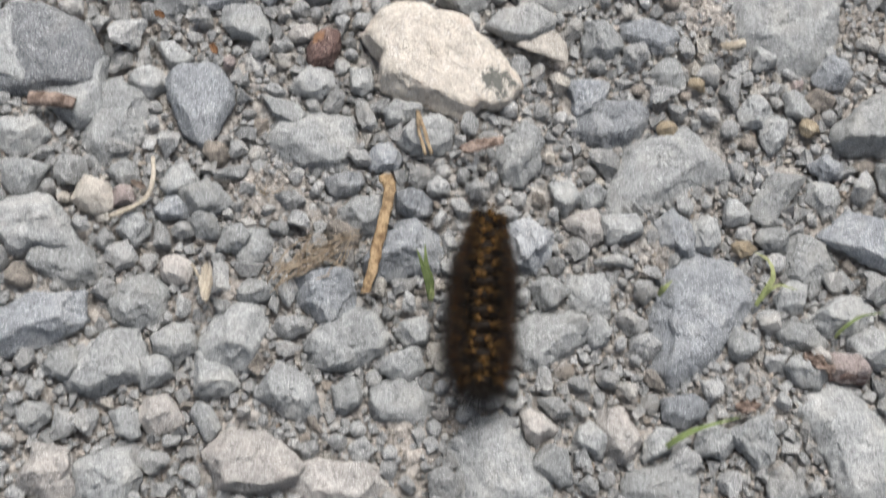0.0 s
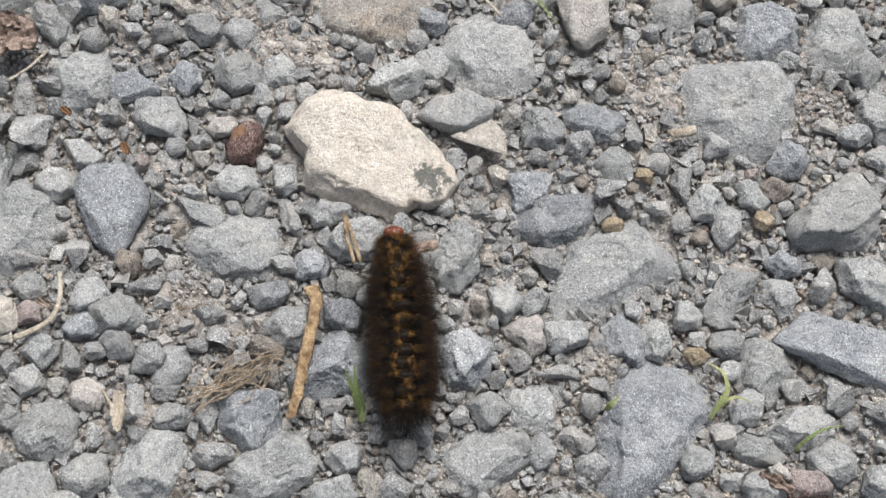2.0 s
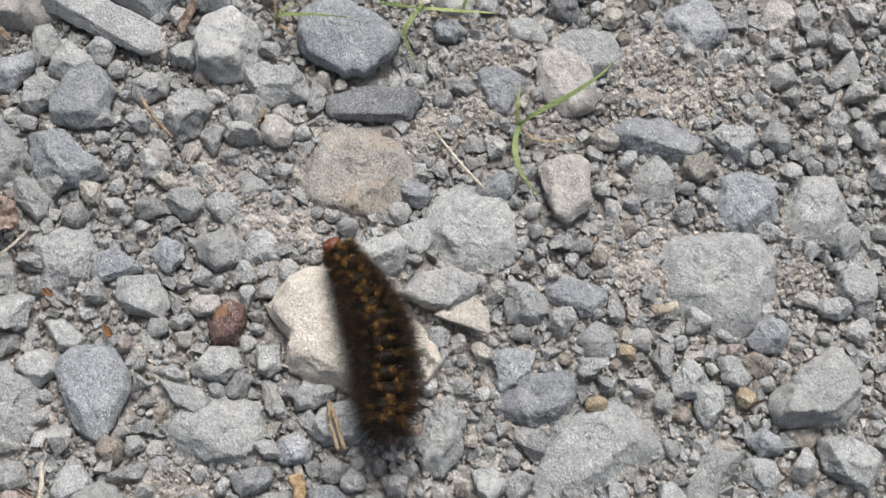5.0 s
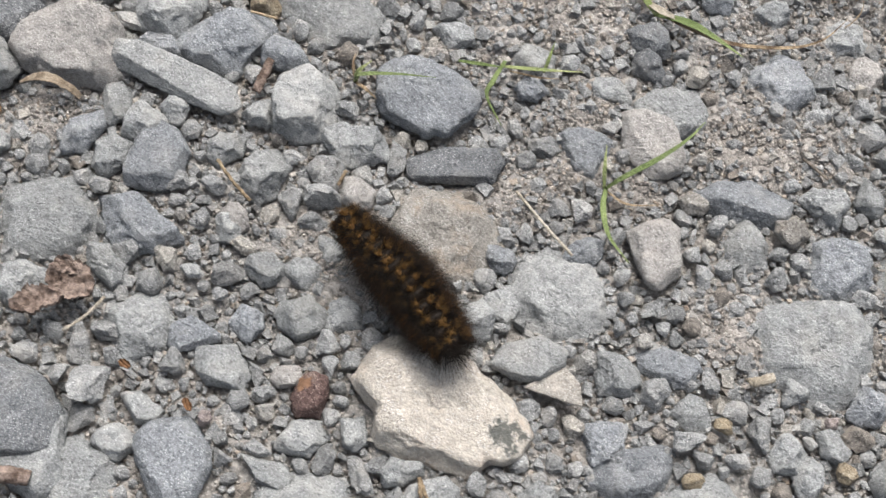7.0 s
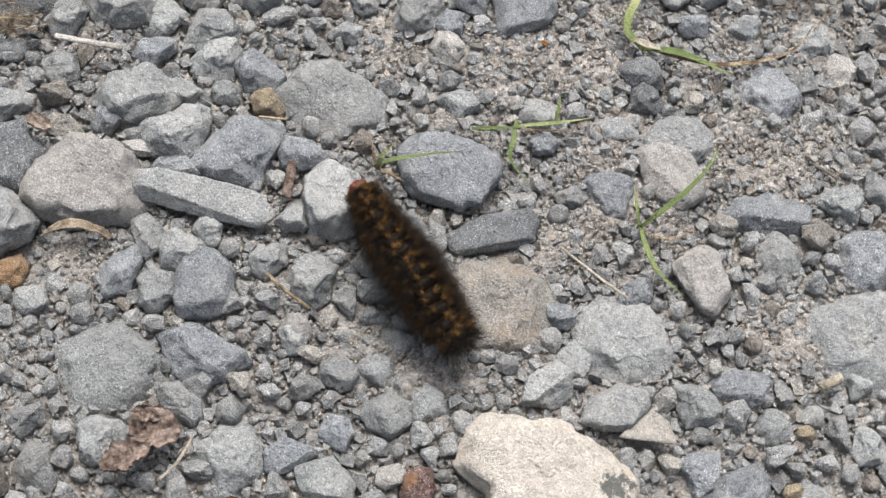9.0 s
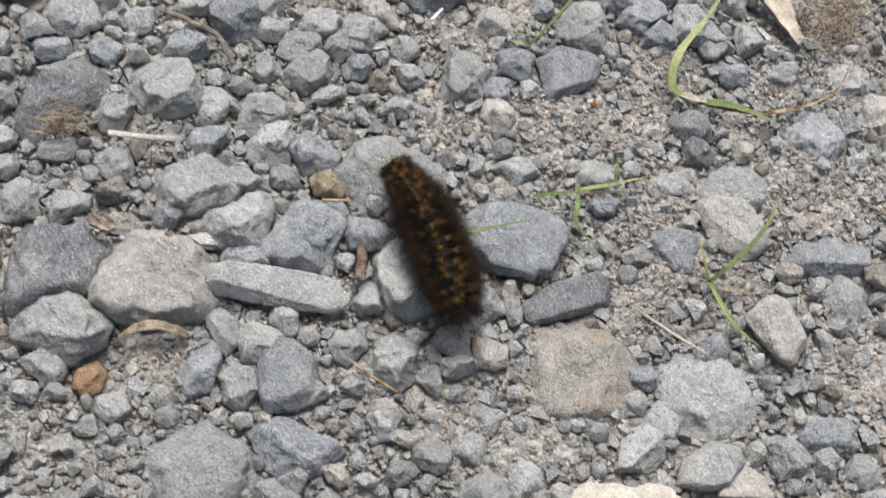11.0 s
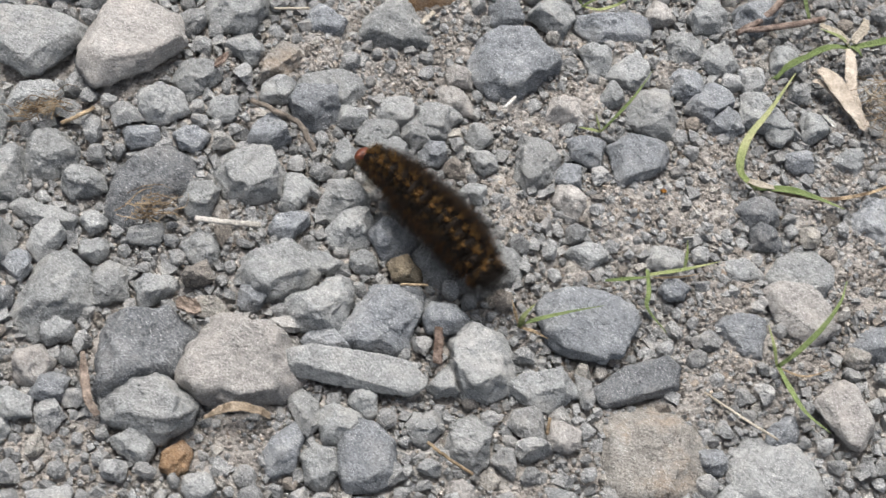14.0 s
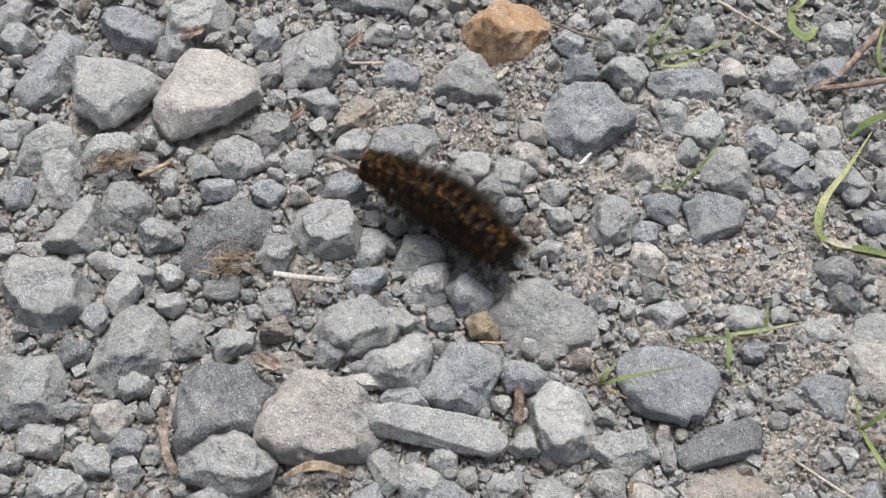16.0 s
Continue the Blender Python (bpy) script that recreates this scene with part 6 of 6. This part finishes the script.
def spray(rng, count, root, out, scatter, base, length, width=0.000026, sweep=0.12):
    """Tapering bristles that grow from a patch about root, towards out; metres."""
    verts, faces = [], []
    for _ in range(count):
        o, g = root(rng), None
        g = out(o) + rng.normal(0, scatter, 3)
        g /= np.linalg.norm(g)
        far = length * rng.uniform(0.5, 1.2)
        side = np.cross(g, rng.normal(0, 1, 3))
        side /= np.linalg.norm(side)
        third = np.cross(g, side)
        mid = o + g * far * 0.55
        tip = o + g * far + np.array((-far * sweep, 0, -0.07 * far))
        k = len(verts)
        for at, r in ((o, width), (mid, width * 0.75)):
            verts += [at + side * r, at - side * r * 0.5 + third * r * 0.87, at - side * r * 0.5 - third * r * 0.87]
        verts.append(tip)
        for i in range(3):
            j = (i + 1) % 3
            faces += [(k + i, k + j, k + 3 + j), (k + i, k + 3 + j, k + 3 + i), (k + 3 + i, k + 3 + j, k + 6)]
    return np.array(verts), faces


def ring_hairs(name, material, parent, rng, count, r, spread, length, half, scatter=0.24, lean=-0.15):
    """Bristles all round one ring of the body, within spread (degrees from the top)."""
    def root(g):
        a = radians(g.choice((-1, 1)) * g.uniform(*spread))
        return np.array((g.uniform(-half, half), math.sin(a) * r * 0.92, math.cos(a) * r * 0.82))

    def out(o):
        return np.array((lean, o[1] / r, o[2] / r + 0.12))

    v, f = spray(rng, count, root, out, scatter, 0, length)
    return part(name, mesh_of(name, v, f, material), parent)


def make_caterpillar():
    rng = np.random.default_rng(3)
    root = tagged(new("caterpillar"), "hairy black-brown caterpillar with golden tufts and red-brown head", "caterpillar")
    rings = []
    d, f = BALLS[3]
    for k in range(SEGMENTS):
        u = k / (SEGMENTS - 1)
        r = 0.0052 * (0.56 + 0.44 * min(1, u / 0.42) ** 0.8 - 0.26 * max(0, (u - 0.8) / 0.2) ** 2)
        half = BODY / SEGMENTS / 2
        fur = min(1.0, 0.52 + 0.14 * k, 0.66 + 0.14 * (SEGMENTS - 1 - k))
        v = d * (half * 1.35, r, r * 0.88)
        v = v * (1 - 0.06 * np.cos(3 * np.arctan2(d[:, 1], d[:, 2])) * (1 - d[:, 0] ** 2))[:, None]
        seg = part("segment", mesh_of("segment", v, f, SKIN), root)
        for a in (-88, -64, -40, -14, 14, 40, 64, 88):
            ahead = 0.0007 if abs(a) < 20 else -0.0006 if abs(a) < 50 else 0.0005
            a += rng.normal(0, 7)
            q, g = BALLS[2]
            s = 0.00058 * rng.uniform(0.7, 1.2)
            n = np.array((0, math.sin(radians(a)), math.cos(radians(a))))
            at = n * (r, r, r * 0.88) * 1.0 + (rng.uniform(-0.0008, 0.0008) + ahead, 0, 0)
            w = q * (s * 1.2, s, s * 0.9) * (1 + 0.12 * np.sin(q[:, 0:1] * 5 + k))
            wart = part("wart", mesh_of("wart", w + at, g, WART), seg)
            hv, hf = spray(rng, 64, lambda g_: at + g_.normal(0, 0.0004, 3), lambda o: n + (0, 0, 0.1), 0.55, 0, 0.0022, 0.000034, 0.05)
            part("tuft", mesh_of("tuft", hv, hf, RUST if abs(a) > 76 else GOLD), seg, "short golden-brown tuft")
        ring_hairs("short_bristles", BRISTLE, seg, rng, 560, r, (0, 112), 0.0036 * fur, half, 0.36)
        ring_hairs("flank_bristles", RUST, seg, rng, 230, r, (58, 100), 0.0042 * fur, half, 0.3)
        ring_hairs("long_bristles", BRISTLE, seg, rng, 900, r, (26, 115), 0.0062 * fur, half, 0.30, -0.55 if k == SEGMENTS - 1 else -0.1 if k == 0 else -0.15)
        if 1 <= k <= 3 or k in (6, 7, 8, 9, 12):
            for side in (-1, 1):
                bm = bmesh.new()
                bmesh.ops.create_cone(bm, cap_ends=True, segments=8, radius1=0.0005, radius2=0.0009, depth=0.0026)
                bmesh.ops.translate(bm, verts=bm.verts, vec=(0, side * r * 0.5, -r * 0.95))
                me = bpy.data.meshes.new("leg")
                bm.to_mesh(me)
                bm.free()
                me.materials.append(RED)
                part("leg", me, seg, "short red-brown leg")
        rings.append(seg)
    tail = rings[-1]
    hv, hf = spray(rng, 620, lambda g_: np.array((-0.0018, g_.normal(0, 0.0016), g_.normal(0.0006, 0.0014))), lambda o: np.array((-1.0, o[1] * 350, o[2] * 330 + 0.2)), 0.25, 0, 0.0058)
    part("tail_bristles", mesh_of("tail_bristles", hv, hf, BRISTLE), tail)
    head = part("head", mesh_of("head", BALLS[3][0] * (0.0022, 0.0026, 0.0023), BALLS[3][1], RED), root, "shiny red-brown head")
    for side in (-1, 1):
        part("cheek", mesh_of("cheek", BALLS[2][0] * (0.0013, 0.0014, 0.0016) + (0.0004, side * 0.0011, 0.0005), BALLS[2][1], RED), head)
    hv, hf = spray(rng, 110, lambda g_: np.array((-0.0006, g_.normal(0, 0.0014), g_.normal(0.0008, 0.0008))), lambda o: np.array((0.5, o[1] * 450, o[2] * 300 + 0.4)), 0.35, 0, 0.0030)
    part("head_bristles", mesh_of("head_bristles", hv, hf, BRISTLE), head)
    return root, rings, head


caterpillar, rings, head = make_caterpillar()

# seconds, middle of the body x, y, z in millimetres, heading, nose-up tilt
CREEP = [
    (0, 49.3, -59.0, 10.0, 106.8, 0),
    (0.5, 44.2, -54.2, 10.0, 109.9, 0),
    (1, 42.3, -49.7, 10.0, 111.0, 0),
    (1.5, 41.6, -44.2, 10.0, 107.1, 0),
    (2, 37.2, -37.6, 10.0, 113.1, 0),
    (2.5, 34.5, -33.4, 11.0, 113.0, 0),
    (3, 31.2, -24.8, 12.0, 111.6, 0),
    (3.5, 30.2, -16.3, 14.0, 107.4, 5),
    (4, 26.9, -8.1, 15.0, 112.8, 5),
    (4.5, 22.5, -4.8, 15.0, 120.9, 3),
    (4.7, 20.6, -3.5, 15.0, 121.7, 0),
    (6.8, -1.8, 25.2, 14.0, 148.2, -3),
    (7, -4.8, 26.0, 14.0, 146.8, -3),
    (7.5, -10.3, 30.5, 13.0, 148.2, -3),
    (8, -17.4, 35.8, 12.0, 145.5, 0),
    (8.2, -18.8, 38.1, 11.0, 142.8, 0),
    (10.3, -35.5, 69.7, 13.0, 109.6, 0),
    (10.5, -37.1, 71.7, 13.0, 112.0, 0),
    (11, -41.5, 76.7, 13.0, 111.8, 0),
    (11.5, -44.5, 82.0, 14.0, 109.5, 0),
    (12, -48.0, 86.5, 14.0, 117.4, 0),
    (12.5, -50.6, 90.7, 13.0, 123.1, 0),
    (13, -53.7, 95.9, 13.0, 129.6, 0),
    (13.5, -57.6, 101.4, 13.0, 136.0, 0),
    (14, -61.6, 106.5, 13.0, 133.9, 0),
    (14.5, -65.4, 113.1, 12.0, 147.8, 0),
    (15, -72.4, 118.9, 12.0, 143.2, 0),
    (15.5, -76.9, 121.4, 12.0, 144.0, 0),
    (16, -81.4, 125.0, 12.0, 148.7, 0),
]
# seconds, sideways bow of the body and its length, in millimetres
BOW = [
    (0, 0.8, 44.3),
    (0.5, 0.6, 50.9),
    (1, 0.4, 48.0),
    (1.5, 0.7, 48.1),
    (2, -0.2, 42.6),
    (2.5, -0.8, 46.4),
    (3, -1.2, 46.3),
    (3.5, -0.2, 45.7),
    (4, -2.5, 43.7),
    (4.5, -3.7, 48.7),
    (4.7, -5.0, 45.2),
    (6.8, -0.3, 45.7),
    (7, -1.3, 41.8),
    (7.5, -0.6, 48.6),
    (8, -2.1, 45.2),
    (8.2, -0.1, 45.8),
    (10.3, 1.0, 43.9),
    (10.5, -0.1, 45.7),
    (11, -2.0, 43.3),
    (11.5, -2.3, 45.5),
    (12, -4.8, 46.8),
    (12.5, -5.7, 39.0),
    (13, -5.9, 45.0),
    (13.5, -3.9, 43.8),
    (14, -1.9, 46.9),
    (14.5, -0.9, 40.3),
    (15, -0.9, 48.2),
    (15.5, -0.7, 43.6),
    (16, -2.5, 44.7),
]


# seconds at which the head is drawn in under the bristles
TUCKED = (0, 1, 4, 7, 7.5, 8, 11, 11.5, 13.5, 14.5, 15.5, 16)


def motions():
    walk(caterpillar, [(t, pose(x / 1000, y / 1000, z / 1000, 0, -tilt, turn)) for t, x, y, z, turn, tilt in CREEP])
    for k, ring in enumerate([head] + rings):
        s = 1.06 if k == 0 else 0.93 - 1.9 * (k - 1) / (SEGMENTS - 1)
        rows = []
        for t, bow, long in BOW:
            half = long / 2000
            up = 0.0007 * math.sin(2 * math.pi * (t * 0.9 + s * 0.9))
            x = s * half + 0.0005 * math.cos(2 * math.pi * (t * 0.9 + s * 0.9))
            y = bow / 1000 * (1 - s * s)
            turn = math.degrees(math.atan2(-2 * bow / 1000 * s, half))
            if k == 0:
                x, up = x - 0.0026 * (t in TUCKED), up - 0.0012 - 0.0013 * (t in TUCKED)
            rows.append((t, pose(x, y, up, 0, 0, turn)))
        walk(ring, rows)


motions()
